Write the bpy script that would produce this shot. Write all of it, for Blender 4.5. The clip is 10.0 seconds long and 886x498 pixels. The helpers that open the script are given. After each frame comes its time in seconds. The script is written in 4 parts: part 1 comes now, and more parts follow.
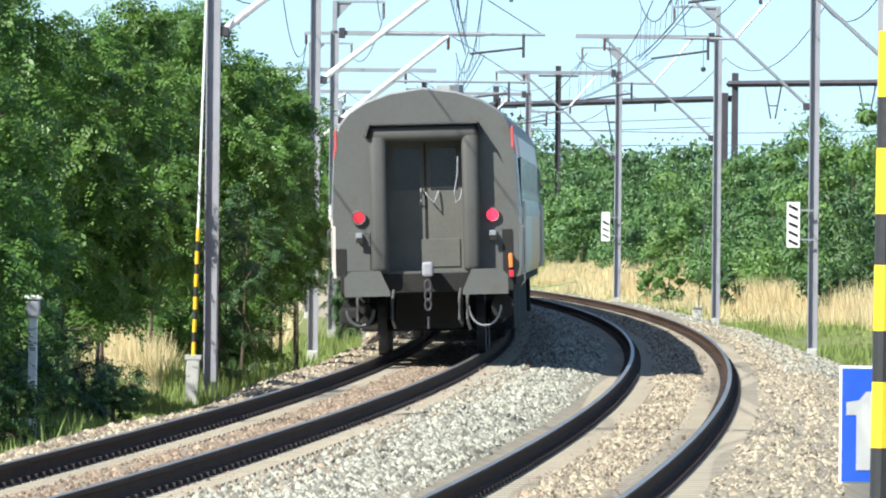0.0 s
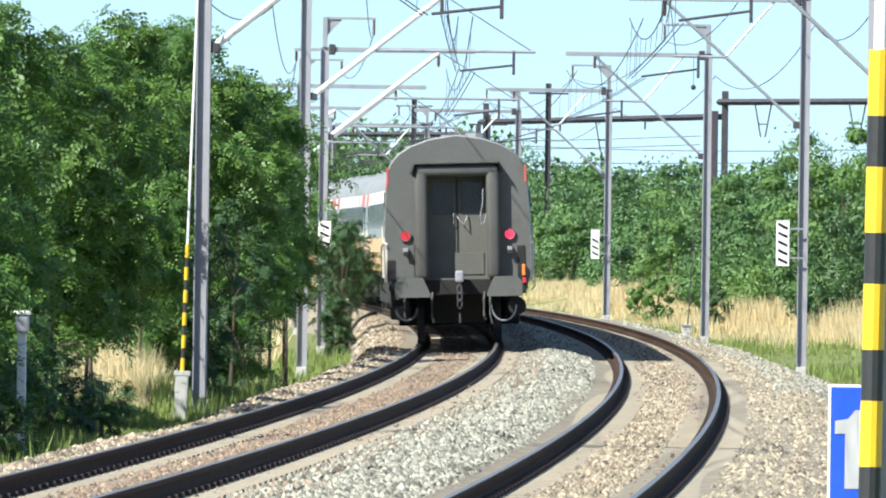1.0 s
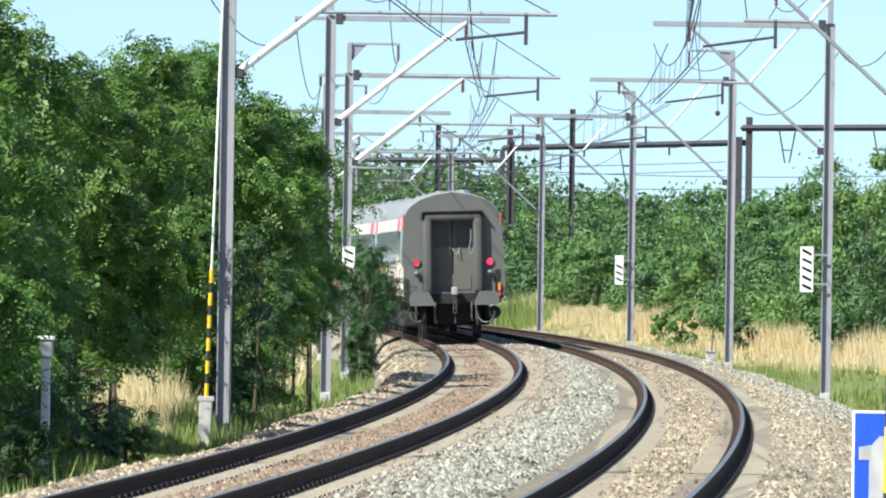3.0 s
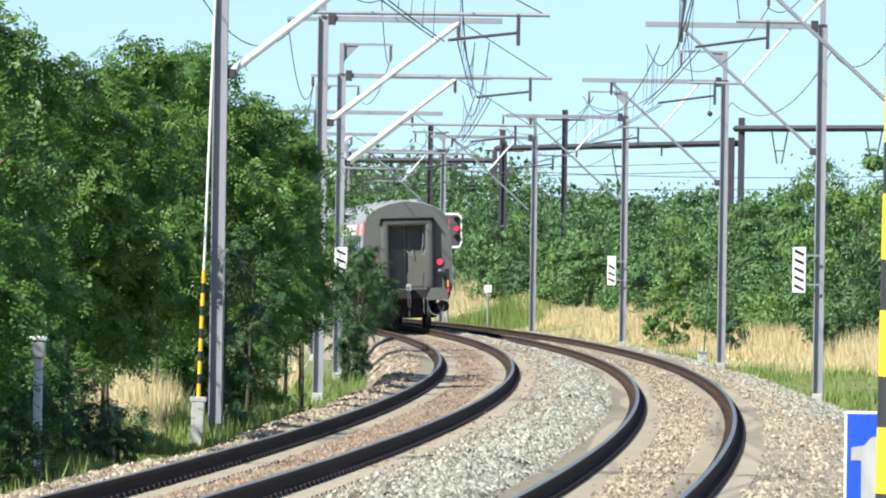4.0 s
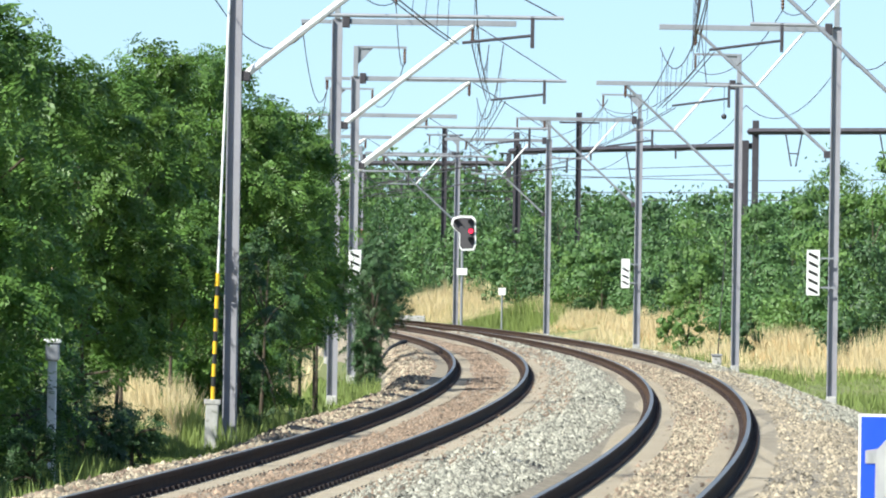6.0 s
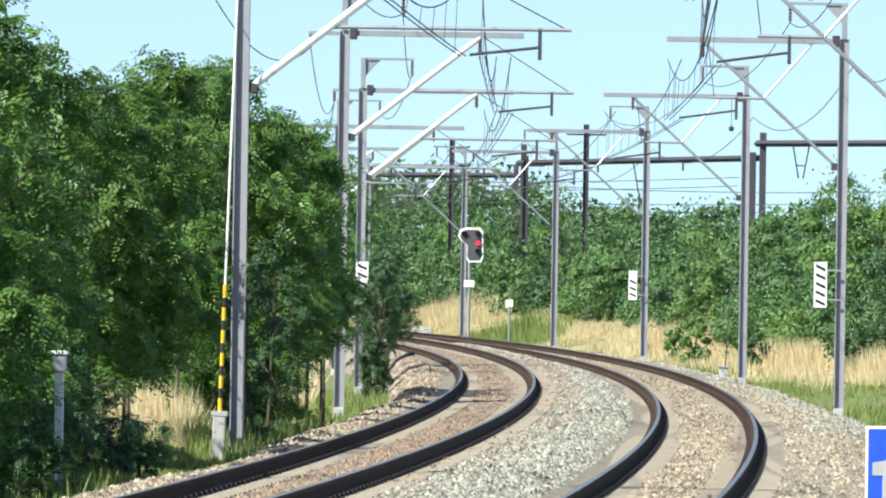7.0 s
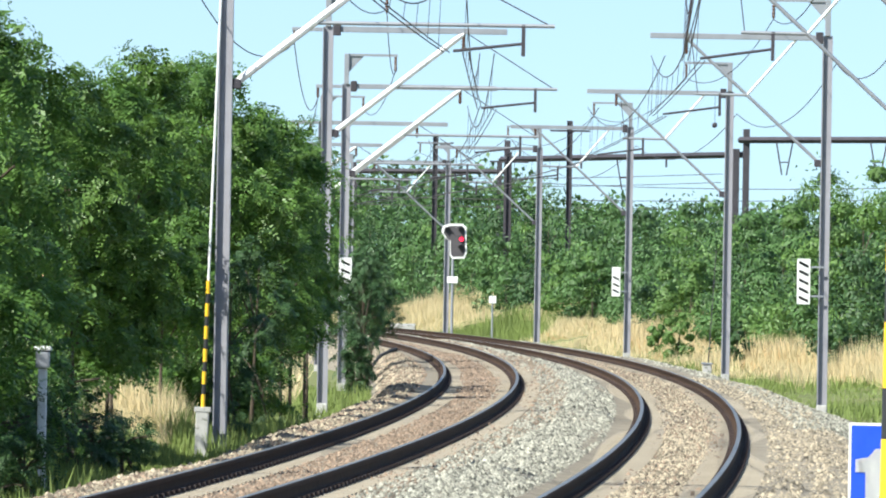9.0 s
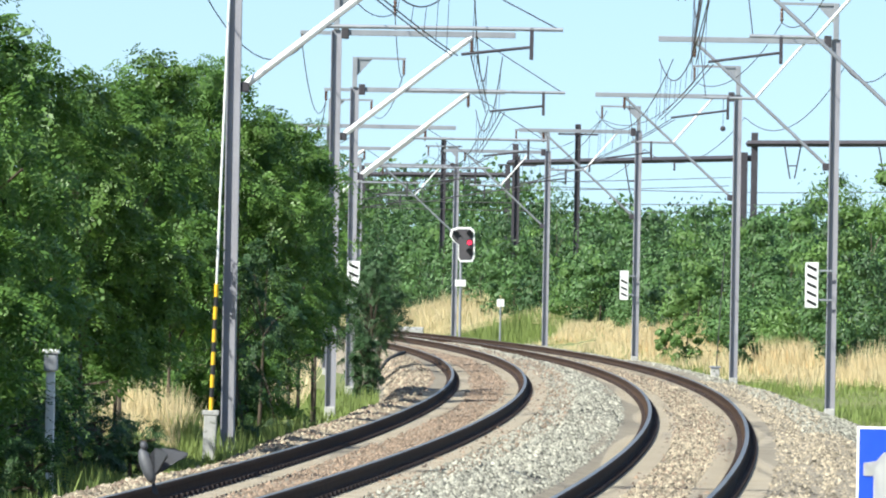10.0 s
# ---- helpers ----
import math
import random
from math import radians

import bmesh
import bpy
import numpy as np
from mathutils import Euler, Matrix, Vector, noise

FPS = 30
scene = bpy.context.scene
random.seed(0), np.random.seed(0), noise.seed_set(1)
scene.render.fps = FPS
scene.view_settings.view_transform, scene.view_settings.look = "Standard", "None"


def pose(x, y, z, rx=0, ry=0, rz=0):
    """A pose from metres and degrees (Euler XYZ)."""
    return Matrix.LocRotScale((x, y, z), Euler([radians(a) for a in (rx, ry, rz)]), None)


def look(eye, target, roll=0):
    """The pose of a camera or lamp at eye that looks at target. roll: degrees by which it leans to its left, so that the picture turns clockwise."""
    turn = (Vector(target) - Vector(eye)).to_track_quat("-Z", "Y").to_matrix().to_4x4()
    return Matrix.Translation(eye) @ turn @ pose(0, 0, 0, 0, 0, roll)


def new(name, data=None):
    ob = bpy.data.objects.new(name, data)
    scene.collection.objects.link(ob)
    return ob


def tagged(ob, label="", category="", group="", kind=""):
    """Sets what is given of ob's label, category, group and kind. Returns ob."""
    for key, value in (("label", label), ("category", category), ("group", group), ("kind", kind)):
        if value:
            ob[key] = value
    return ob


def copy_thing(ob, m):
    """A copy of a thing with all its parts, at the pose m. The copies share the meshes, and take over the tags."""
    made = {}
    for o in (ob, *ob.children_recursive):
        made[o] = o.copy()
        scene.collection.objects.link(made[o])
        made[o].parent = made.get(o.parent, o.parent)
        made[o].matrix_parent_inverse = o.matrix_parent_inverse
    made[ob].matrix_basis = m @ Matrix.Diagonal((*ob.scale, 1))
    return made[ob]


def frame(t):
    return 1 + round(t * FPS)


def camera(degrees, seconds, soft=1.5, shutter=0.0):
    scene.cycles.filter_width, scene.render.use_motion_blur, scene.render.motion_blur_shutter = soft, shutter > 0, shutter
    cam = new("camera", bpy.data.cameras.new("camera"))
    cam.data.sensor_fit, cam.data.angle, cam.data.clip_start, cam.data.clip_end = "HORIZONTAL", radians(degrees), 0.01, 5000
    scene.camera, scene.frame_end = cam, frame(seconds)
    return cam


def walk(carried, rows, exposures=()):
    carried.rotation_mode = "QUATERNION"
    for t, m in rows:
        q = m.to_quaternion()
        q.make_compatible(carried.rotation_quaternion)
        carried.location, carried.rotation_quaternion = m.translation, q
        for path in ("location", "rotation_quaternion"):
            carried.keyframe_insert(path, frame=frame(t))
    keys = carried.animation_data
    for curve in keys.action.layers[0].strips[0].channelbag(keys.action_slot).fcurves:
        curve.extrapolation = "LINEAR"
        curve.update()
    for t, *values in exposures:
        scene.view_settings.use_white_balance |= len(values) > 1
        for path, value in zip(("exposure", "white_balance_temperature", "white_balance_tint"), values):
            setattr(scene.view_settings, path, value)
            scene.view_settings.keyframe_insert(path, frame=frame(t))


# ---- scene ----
# The camera stands still beside the crossing and only turns a little.
EYE = (0.0, 0.0, 2.12)
cam = camera(5.984, 10.0, soft=2.0)
AIM = [  # seconds, turn to the left, tilt upwards, lean, in degrees
    (0.0, -0.1239, -0.1765, 0.55),
    (0.5, -0.2339, -0.1279, 0.70),
    (1.0, -0.1939, -0.0609, 0.79),
    (1.5, -0.2068, 0.0008, 0.83),
    (2.0, -0.1856, 0.1562, 0.81),
    (2.5, -0.0284, 0.0761, 0.83),
    (2.7, -0.0208, 0.0894, 0.84),
    (3.8, -0.0738, 0.1245, 0.86),
    (4.0, -0.0810, 0.1146, 0.86),
    (4.5, -0.0066, 0.0935, 0.83),
    (5.0, 0.0035, 0.1243, 0.77),
    (5.5, 0.0049, 0.1308, 0.87),
    (5.7, -0.0012, 0.1310, 0.87),
    (6.8, 0.0835, 0.1755, 0.91),
    (7.0, 0.0646, 0.2114, 0.91),
    (7.5, 0.0000, 0.2074, 0.90),
    (8.0, -0.0530, 0.1793, 0.89),
    (8.5, -0.0601, 0.1952, 0.93),
    (9.0, -0.0488, 0.1873, 0.98),
    (9.5, -0.0320, 0.1774, 1.02),
    (10.0, 0.0063, 0.2090, 1.01)]
walk(cam, [(t, Matrix.Translation(EYE) @ pose(0, 0, 0, 90 + tilt, 0, turn) @ pose(0, 0, 0, 0, 0, lean)) for t, turn, tilt, lean in AIM],
     exposures=[(0.0, 1.13, 6250, 5), (1.5, 1.09, 6250, 5), (2.5, 1.03, 6300, 5), (4.0, 1.0, 6300, 5), (10.0, 0.99, 6300, 5)])

# ---- light ----
TO_SUN = Vector((-0.8, -0.68, 1.0)).normalized()
world = bpy.data.worlds.new("sky")
scene.world = world
world.use_nodes = True
wn = world.node_tree
sky = wn.nodes.new("ShaderNodeTexSky")
sky.sky_type, sky.sun_disc = "NISHITA", False
sky.sun_elevation = math.asin(TO_SUN.z)
sky.sun_rotation = math.atan2(TO_SUN.x, TO_SUN.y)
sky.air_density, sky.dust_density, sky.ozone_density = 1.0, 0.6, 2.0
wn.nodes["Background"].inputs["Strength"].default_value = 0.094
lifted = wn.nodes.new("ShaderNodeMapping")   # a clear sky, without the dusty band along the horizon
lifted.inputs["Location"].default_value = (0, 0, 0.095)
way = wn.nodes.new("ShaderNodeTexCoord")
wn.links.new(way.outputs["Generated"], lifted.inputs["Vector"])
wn.links.new(lifted.outputs[0], sky.inputs["Vector"])
wn.links.new(sky.outputs[0], wn.nodes["Background"].inputs["Color"])
sun = new("sun", bpy.data.lights.new("sun", "SUN"))
sun.data.energy, sun.data.angle, sun.data.color = 5.0, radians(0.55), (1.0, 0.95, 0.86)
sun.matrix_world = look((0, 0, 60), Vector((0, 0, 60)) - TO_SUN)


# ---- materials ----
def material(name, a, b=None, rough=0.7, metal=0.0, scale=4.0, fine=40.0, bump=0.15, island=0.0, island_rgb=None, rust=None, rust_at=0.6, emit=None, sheer=0.0, tint=0.0, dist=0.02, spec=0.5):
    """Two colours mixed by coarse and fine noise, with grain in the relief and optional change from piece to piece."""
    m = bpy.data.materials.new(name)
    m.use_nodes = True
    nt = m.node_tree
    nodes, links = nt.nodes, nt.links
    bsdf = nodes["Principled BSDF"]
    b = b or tuple(min(1, c * 0.72) for c in a)
    geo = nodes.new("ShaderNodeNewGeometry")
    coarse = nodes.new("ShaderNodeTexNoise")
    coarse.inputs["Scale"].default_value, coarse.inputs["Detail"].default_value = scale, 5
    grain = nodes.new("ShaderNodeTexNoise")
    grain.inputs["Scale"].default_value, grain.inputs["Detail"].default_value = fine, 3
    coord = nodes.new("ShaderNodeTexCoord")
    for n in (coarse, grain):
        links.new(coord.outputs["Object"], n.inputs["Vector"])
    both = nodes.new("ShaderNodeMath")
    both.operation = "MULTIPLY_ADD"
    links.new(grain.outputs["Fac"], both.inputs[0])
    both.inputs[1].default_value = 0.5
    half = nodes.new("ShaderNodeMath")
    half.operation = "MULTIPLY_ADD"
    links.new(coarse.outputs["Fac"], half.inputs[0])
    half.inputs[1].default_value, half.inputs[2].default_value = 1.4, -0.45
    links.new(half.outputs[0], both.inputs[2])
    mix = nodes.new("ShaderNodeMix")
    mix.data_type = "RGBA"
    mix.inputs["A"].default_value, mix.inputs["B"].default_value = (*a, 1), (*b, 1)
    links.new(both.outputs[0], mix.inputs["Factor"])
    colour = mix.outputs["Result"]
    if island or tint:
        piece = nodes.new("ShaderNodeObjectInfo") if tint else None
        if island_rgb:
            swap = nodes.new("ShaderNodeMix")
            swap.data_type = "RGBA"
            ramp = nodes.new("ShaderNodeMath")
            ramp.operation = "GREATER_THAN"
            ramp.inputs[1].default_value = 1 - island
            links.new(geo.outputs["Random Per Island"], ramp.inputs[0])
            links.new(ramp.outputs[0], swap.inputs["Factor"])
            links.new(colour, swap.inputs["A"])
            swap.inputs["B"].default_value = (*island_rgb, 1)
            colour = swap.outputs["Result"]
        hsv = nodes.new("ShaderNodeHueSaturation")
        amount = nodes.new("ShaderNodeMath")
        amount.operation = "MULTIPLY_ADD"
        links.new(geo.outputs["Random Per Island"] if island else piece.outputs["Random"], amount.inputs[0])
        k = island if not island_rgb else 0.7
        k = k or tint
        amount.inputs[1].default_value, amount.inputs[2].default_value = k, 1 - k / 2
        links.new(amount.outputs[0], hsv.inputs["Value"])
        links.new(colour, hsv.inputs["Color"])
        colour = hsv.outputs["Color"]
    if rust:
        stain = nodes.new("ShaderNodeMix")
        stain.data_type = "RGBA"
        spot = nodes.new("ShaderNodeTexNoise")
        spot.inputs["Scale"].default_value, spot.inputs["Detail"].default_value = scale * 1.7, 8
        links.new(coord.outputs["Object"], spot.inputs["Vector"])
        edge = nodes.new("ShaderNodeMapRange")
        edge.inputs["From Min"].default_value, edge.inputs["From Max"].default_value = rust_at - 0.08, rust_at + 0.08
        links.new(spot.outputs["Fac"], edge.inputs["Value"])
        links.new(edge.outputs["Result"], stain.inputs["Factor"])
        links.new(colour, stain.inputs["A"])
        stain.inputs["B"].default_value = (*rust, 1)
        colour = stain.outputs["Result"]
    links.new(colour, bsdf.inputs["Base Color"])
    bsdf.inputs["Metallic"].default_value = metal
    bsdf.inputs["Specular IOR Level"].default_value = spec
    vary = nodes.new("ShaderNodeMapRange")
    vary.inputs["To Min"].default_value, vary.inputs["To Max"].default_value = max(0.03, rough - 0.12), min(1, rough + 0.12)
    links.new(grain.outputs["Fac"], vary.inputs["Value"])
    links.new(vary.outputs["Result"], bsdf.inputs["Roughness"])
    if bump:
        relief = nodes.new("ShaderNodeBump")
        relief.inputs["Strength"].default_value, relief.inputs["Distance"].default_value = bump, dist
        links.new(both.outputs[0], relief.inputs["Height"])
        links.new(relief.outputs["Normal"], bsdf.inputs["Normal"])
    if emit:
        bsdf.inputs["Emission Color"].default_value, bsdf.inputs["Emission Strength"].default_value = (*emit[0], 1), emit[1]
    if sheer:
        through_leaf = nodes.new("ShaderNodeBsdfTranslucent")
        links.new(colour, through_leaf.inputs["Color"])
        add = nodes.new("ShaderNodeMixShader")
        add.inputs[0].default_value = sheer
        links.new(bsdf.outputs[0], add.inputs[1])
        links.new(through_leaf.outputs[0], add.inputs[2])
        links.new(add.outputs[0], nodes["Material Output"].inputs["Surface"])
    return m


M = {
    "soil": material("soil_and_grass", (0.10, 0.15, 0.035), (0.17, 0.16, 0.06), 0.95, scale=0.35, fine=6, bump=0.6, dist=0.1),
    "ballast": material("ballast_bed", (0.27, 0.235, 0.18), (0.15, 0.125, 0.09), 0.95, scale=1.2, fine=22, bump=1.0, dist=0.06),
    "stone_grey": material("grey_ballast_stone", (0.335, 0.325, 0.265), (0.16, 0.155, 0.125), 0.9, scale=3, fine=30, island=1.5),
    "stone_tan": material("tan_ballast_stone", (0.345, 0.295, 0.21), (0.185, 0.15, 0.105), 0.9, scale=3, fine=30, island=1.5),
    "stone_brown": material("rust_stained_ballast_stone", (0.26, 0.19, 0.135), (0.15, 0.105, 0.072), 0.9, scale=3, fine=30, island=1.2),
    "concrete": material("sleeper_concrete", (0.38, 0.335, 0.26), (0.25, 0.21, 0.155), 0.9, scale=2.5, fine=40, tint=0.1),
    "concrete_foot": material("grey_concrete", (0.46, 0.45, 0.43), (0.30, 0.30, 0.28), 0.9, scale=6, fine=60, bump=0.4, rust=(0.12, 0.13, 0.10), rust_at=0.62),
    "rail": material("rusty_rail_steel", (0.075, 0.045, 0.03), (0.035, 0.024, 0.018), 0.9, 0.0, scale=5, fine=60, spec=0.12),
    "rail_head": material("worn_rail_head", (0.34, 0.33, 0.31), (0.20, 0.18, 0.15), 0.4, 0.8, scale=3, fine=40, bump=0.05),
    "clip": material("rail_clip_steel", (0.06, 0.04, 0.035), None, 0.7, 0.3),
    "galv": material("galvanised_steel", (0.30, 0.315, 0.34), (0.21, 0.22, 0.245), 0.55, 0.2, scale=2.5, fine=30, rust=(0.17, 0.14, 0.13), rust_at=0.76),
    "mast_paint": material("weathered_grey_mast_paint", (0.30, 0.30, 0.33), (0.22, 0.217, 0.245), 0.6, 0.05, scale=1.6, fine=25, rust=(0.2, 0.15, 0.13), rust_at=0.72),
    "white_paint": material("white_steel_paint", (0.80, 0.80, 0.80), (0.62, 0.62, 0.64), 0.5, 0.0, scale=3, fine=30),
    "dark_steel": material("dark_brown_steel", (0.06, 0.055, 0.065), (0.036, 0.032, 0.04), 0.7, 0.2, scale=3, fine=30),
    "wire": material("oxidised_copper_wire", (0.07, 0.06, 0.07), None, 0.6, 0.4),
    "insulator": material("brown_glazed_porcelain", (0.10, 0.05, 0.035), None, 0.25),
    "yellow": material("yellow_warning_paint", (0.80, 0.50, 0.02), (0.68, 0.40, 0.02), 0.45, scale=5, fine=50, rust=(0.25, 0.15, 0.05), rust_at=0.74),
    "black": material("black_paint", (0.028, 0.028, 0.03), None, 0.5),
    "sign_white": material("white_sign_enamel", (0.80, 0.80, 0.78), (0.68, 0.68, 0.66), 0.35, scale=4, fine=30),
    "sign_blue": material("blue_sign_enamel", (0.02, 0.085, 0.62), (0.015, 0.07, 0.5), 0.35, scale=4, fine=30),
}


# ---- helpers of the scene ----
def shown(name, verts, faces, mat, parent=None, label="", smooth=False):
    """A mesh object from vertices and faces, as a part where a parent is given."""
    me = bpy.data.meshes.new(name)
    me.from_pydata([tuple(v) for v in verts], [], [tuple(q) for q in faces])
    for m in mat if isinstance(mat, (list, tuple)) else [mat]:
        me.materials.append(m)
    if smooth:
        me.polygons.foreach_set("use_smooth", [True] * len(me.polygons))
    me.update()
    ob = new(name, me)
    if parent:
        ob.parent = parent
    if label:
        ob["label"] = label
    return ob


def part(name, bm, mat, parent=None, label="", smooth=False):
    me = bpy.data.meshes.new(name)
    bm.normal_update()
    bm.to_mesh(me)
    bm.free()
    for m in mat if isinstance(mat, (list, tuple)) else [mat]:
        me.materials.append(m)
    if smooth:
        me.polygons.foreach_set("use_smooth", [True] * len(me.polygons))
    ob = new(name, me)
    if parent:
        ob.parent = parent
    if label:
        ob["label"] = label
    return ob


def box(bm, x0, x1, y0, y1, z0, z1, bevel=0.0, index=0):
    r = bmesh.ops.create_cube(bm, size=1, matrix=Matrix.Translation(((x0 + x1) / 2, (y0 + y1) / 2, (z0 + z1) / 2)) @ Matrix.Diagonal((x1 - x0, y1 - y0, z1 - z0, 1)))
    vs = r["verts"]
    fs = {q for v in vs for q in v.link_faces}
    for q in fs:
        q.material_index = index
    if bevel:
        es = {e for v in vs for e in v.link_edges}
        bmesh.ops.bevel(bm, geom=list(es), offset=bevel, segments=2, affect="EDGES", profile=0.6)
    return bm


def rod(bm, a, b, r, r2=None, sides=8, caps=True):
    a, b = Vector(a), Vector(b)
    d = b - a
    m = Matrix.Translation((a + b) / 2) @ d.to_track_quat("Z", "Y").to_matrix().to_4x4()
    bmesh.ops.create_cone(bm, cap_ends=caps, segments=sides, radius1=r, radius2=r if r2 is None else r2, depth=d.length, matrix=m)
    return bm


def hose(bm, pts, r, sides=6):
    """A round line through the points."""
    rings = []
    n = len(pts)
    pts = [Vector(p) for p in pts]
    for i, p in enumerate(pts):
        d = (pts[min(i + 1, n - 1)] - pts[max(i - 1, 0)]).normalized()
        q = d.to_track_quat("Z", "Y")
        rings.append([bm.verts.new(p + q @ Vector((r * math.cos(k * 2 * math.pi / sides), r * math.sin(k * 2 * math.pi / sides), 0))) for k in range(sides)])
    for a, b in zip(rings, rings[1:]):
        for k in range(sides):
            bm.faces.new((a[k], a[(k + 1) % sides], b[(k + 1) % sides], b[k]))
    bm.faces.new(rings[0][::-1])
    bm.faces.new(rings[-1])
    return bm


def sagging(a, b, sag, n=14):
    a, b = Vector(a), Vector(b)
    return [a.lerp(b, i / n) - Vector((0, 0, sag * 4 * (i / n) * (1 - i / n))) for i in range(n + 1)]


def thing(name, m, label, category, group="", kind=""):
    ob = new(name)
    ob.matrix_world = m
    return tagged(ob, label, category, group, kind)


# ---- the curve of the line: both tracks bend to the left about one centre ----
BEND, HEAD, START = 1797.3, 0.1034, -4.067   # radius of the outer rail, heading and place of that rail beside the camera


def along(s, o=0.0, z=0.0):
    """The place s metres along the line and o metres outwards of its outer rail."""
    th = HEAD - s / BEND
    return Vector((START + BEND * (math.cos(th) - math.cos(HEAD)) + o * math.cos(th), BEND * (math.sin(HEAD) - math.sin(th)) - o * math.sin(th), z))


def stand(s, o, z=0.0, turn=0.0):
    """A pose there: y forwards along the line, x outwards."""
    return Matrix.Translation(along(s, o, z)) @ Matrix.Rotation(-(HEAD - s / BEND) + radians(turn), 4, "Z")


TRACK_OUT, TRACK_IN = -0.7525, -4.5395        # middle lines
RAILS = {4: (0.0, 0.0), 3: (-1.505, 0.0), 2: (-3.787, 0.143), 1: (-5.292, 0.093)}   # offset and height of the rail's top


# ---- ground ----
def bed_height(o, s=0.0):
    """The ballast's surface across the line."""
    wob = 0.035 * math.sin(s * 0.11 + o) + 0.03 * math.sin(s * 0.23 + 2 * o)
    pts = [(-9.0, -0.95), (-7.4, -0.9), (-7.0, -0.68), (-6.35, -0.1), (-6.0, -0.05), (-5.6, -0.07), (-5.2, -0.085), (-4.54, -0.06), (-3.7, -0.04), (-3.2, -0.03),
           (-2.75, 0.02), (-2.3, -0.06), (-1.9, -0.17), (-1.4, -0.19), (-0.75, -0.17), (0.0, -0.185), (0.5, -0.17), (1.1, -0.15), (1.6, -0.24), (2.5, -0.62), (3.4, -0.72)]
    x = [p[0] for p in pts]
    zz = float(np.interp(o, x, [p[1] for p in pts]))
    edge = 1.0 if (-7.4 < o < -6.0 or -3.0 < o < -2.0 or 0.9 < o < 2.6) else 0.25
    return zz + wob * edge


def sheet(name, ss, oo, height, mat, label, category):
    verts = [along(s, o, height(o, s)) for s in ss for o in oo]
    w = len(oo)
    faces = [(i * w + j, i * w + j + 1, (i + 1) * w + j + 1, (i + 1) * w + j) for i in range(len(ss) - 1) for j in range(w - 1)]
    ob = shown(name, verts, faces, mat, smooth=True)
    return tagged(ob, label, category, kind="structure")


def ground_height(o, s=0.0):
    near = 0.78 * min(1, max(0, (62 - s) / 25)) * min(1, max(0, (o - 1.9) / 0.8))
    rise = near + 0.55 * min(1, max(0, (o - 4.5) / 6)) + 0.4 * min(1, max(0, (-o - 9.5) / 8))
    rise += 0.9 * min(1, max(0, (s - 285) / 70)) * min(1, max(0, (o - 4.2) / 3))
    return -0.78 + rise + 0.06 * math.sin(s * 0.13 + o * 0.7) * min(1, max(0, (abs(o) - 3) / 3))


GROUND_S = [-2500, -1500, -800, -400, -200] + list(range(-100, 700, 4)) + [720, 800, 1000, 1400, 2000, 2600]
GROUND_O = [-1400, -600, -250, -120, -60, -40, -30, -24, -20, -17, -15, -13, -11.5, -10, -9, -8, -4, 0, 3, 4, 5, 6, 7, 8, 10, 12, 15, 20, 30, 45, 80, 160, 400, 1000, 2500]
ground = sheet("ground", GROUND_S, GROUND_O, ground_height, M["soil"], "dry grass verge and open fields along the railway", "ground")
ballast = sheet("ballast_bed", [s * 1.0 for s in range(-60, 560)], [-8.2 + 0.2 * i for i in range(57)], bed_height, M["ballast"], "stone ballast bed under two curved railway tracks", "ballast")


def sweep(name, profile, s0, s1, step, o, z, mat, parent=None, label="", tops=(), smooth=False):
    """A profile of (outwards, up) points drawn along the line; the faces named in tops take the second material."""
    n = int(round((s1 - s0) / step))
    k = len(profile)
    verts = [along(s0 + step * i, o + px, z + pz) for i in range(n + 1) for px, pz in profile]
    faces = [(i * k + j, i * k + (j + 1) % k, (i + 1) * k + (j + 1) % k, (i + 1) * k + j) for i in range(n) for j in range(k)]
    ob = shown(name, verts, faces, mat, parent, label, smooth)
    if tops:
        ob.data.polygons.foreach_set("material_index", [1 if j in tops else 0 for i in range(n) for j in range(k)])
    return ob


RAIL_SHAPE = [(-0.075, -0.172), (-0.075, -0.16), (-0.02, -0.14), (-0.009, -0.12), (-0.009, -0.055), (-0.036, -0.042), (-0.036, -0.008), (-0.028, 0.0), (0.028, 0.0),
              (0.036, -0.008), (0.036, -0.042), (0.009, -0.055), (0.009, -0.12), (0.02, -0.14), (0.075, -0.16), (0.075, -0.172)]
track_out = thing("railway_track", Matrix(), "outer railway track of steel rails on concrete sleepers", "railway track", "railway tracks", "structure")
track_in = thing("railway_track", Matrix(), "inner railway track of steel rails on concrete sleepers", "railway track", "railway tracks", "structure")
for k, (o, z) in RAILS.items():
    sweep("rail", RAIL_SHAPE, -40, 520, 2.0, o, z, [M["rail"], M["rail_head"]], track_out if k > 2 else track_in, "rusty steel rail with a worn bright head", tops=(7,))


# ---- overhead line: masts with brackets ----
def h_beam(bm, z0, z1, w=0.2, d=0.18):
    """One rolled profile: two flanges joined by a web."""
    a, e, t, q = w / 2 + 0.009, w / 2 - 0.009, d / 2, 0.006
    ring = [(-a, -t), (-e, -t), (-e, -q), (e, -q), (e, -t), (a, -t), (a, t), (e, t), (e, q), (-e, q), (-e, t), (-a, t)]
    low = [bm.verts.new((x, y, z0)) for x, y in ring]
    high = [bm.verts.new((x, y, z1)) for x, y in ring]
    for i in range(12):
        j = (i + 1) % 12
        bm.faces.new((low[i], low[j], high[j], high[i]))
    bm.faces.new(high)
    bm.faces.new(low[::-1])
    return bm


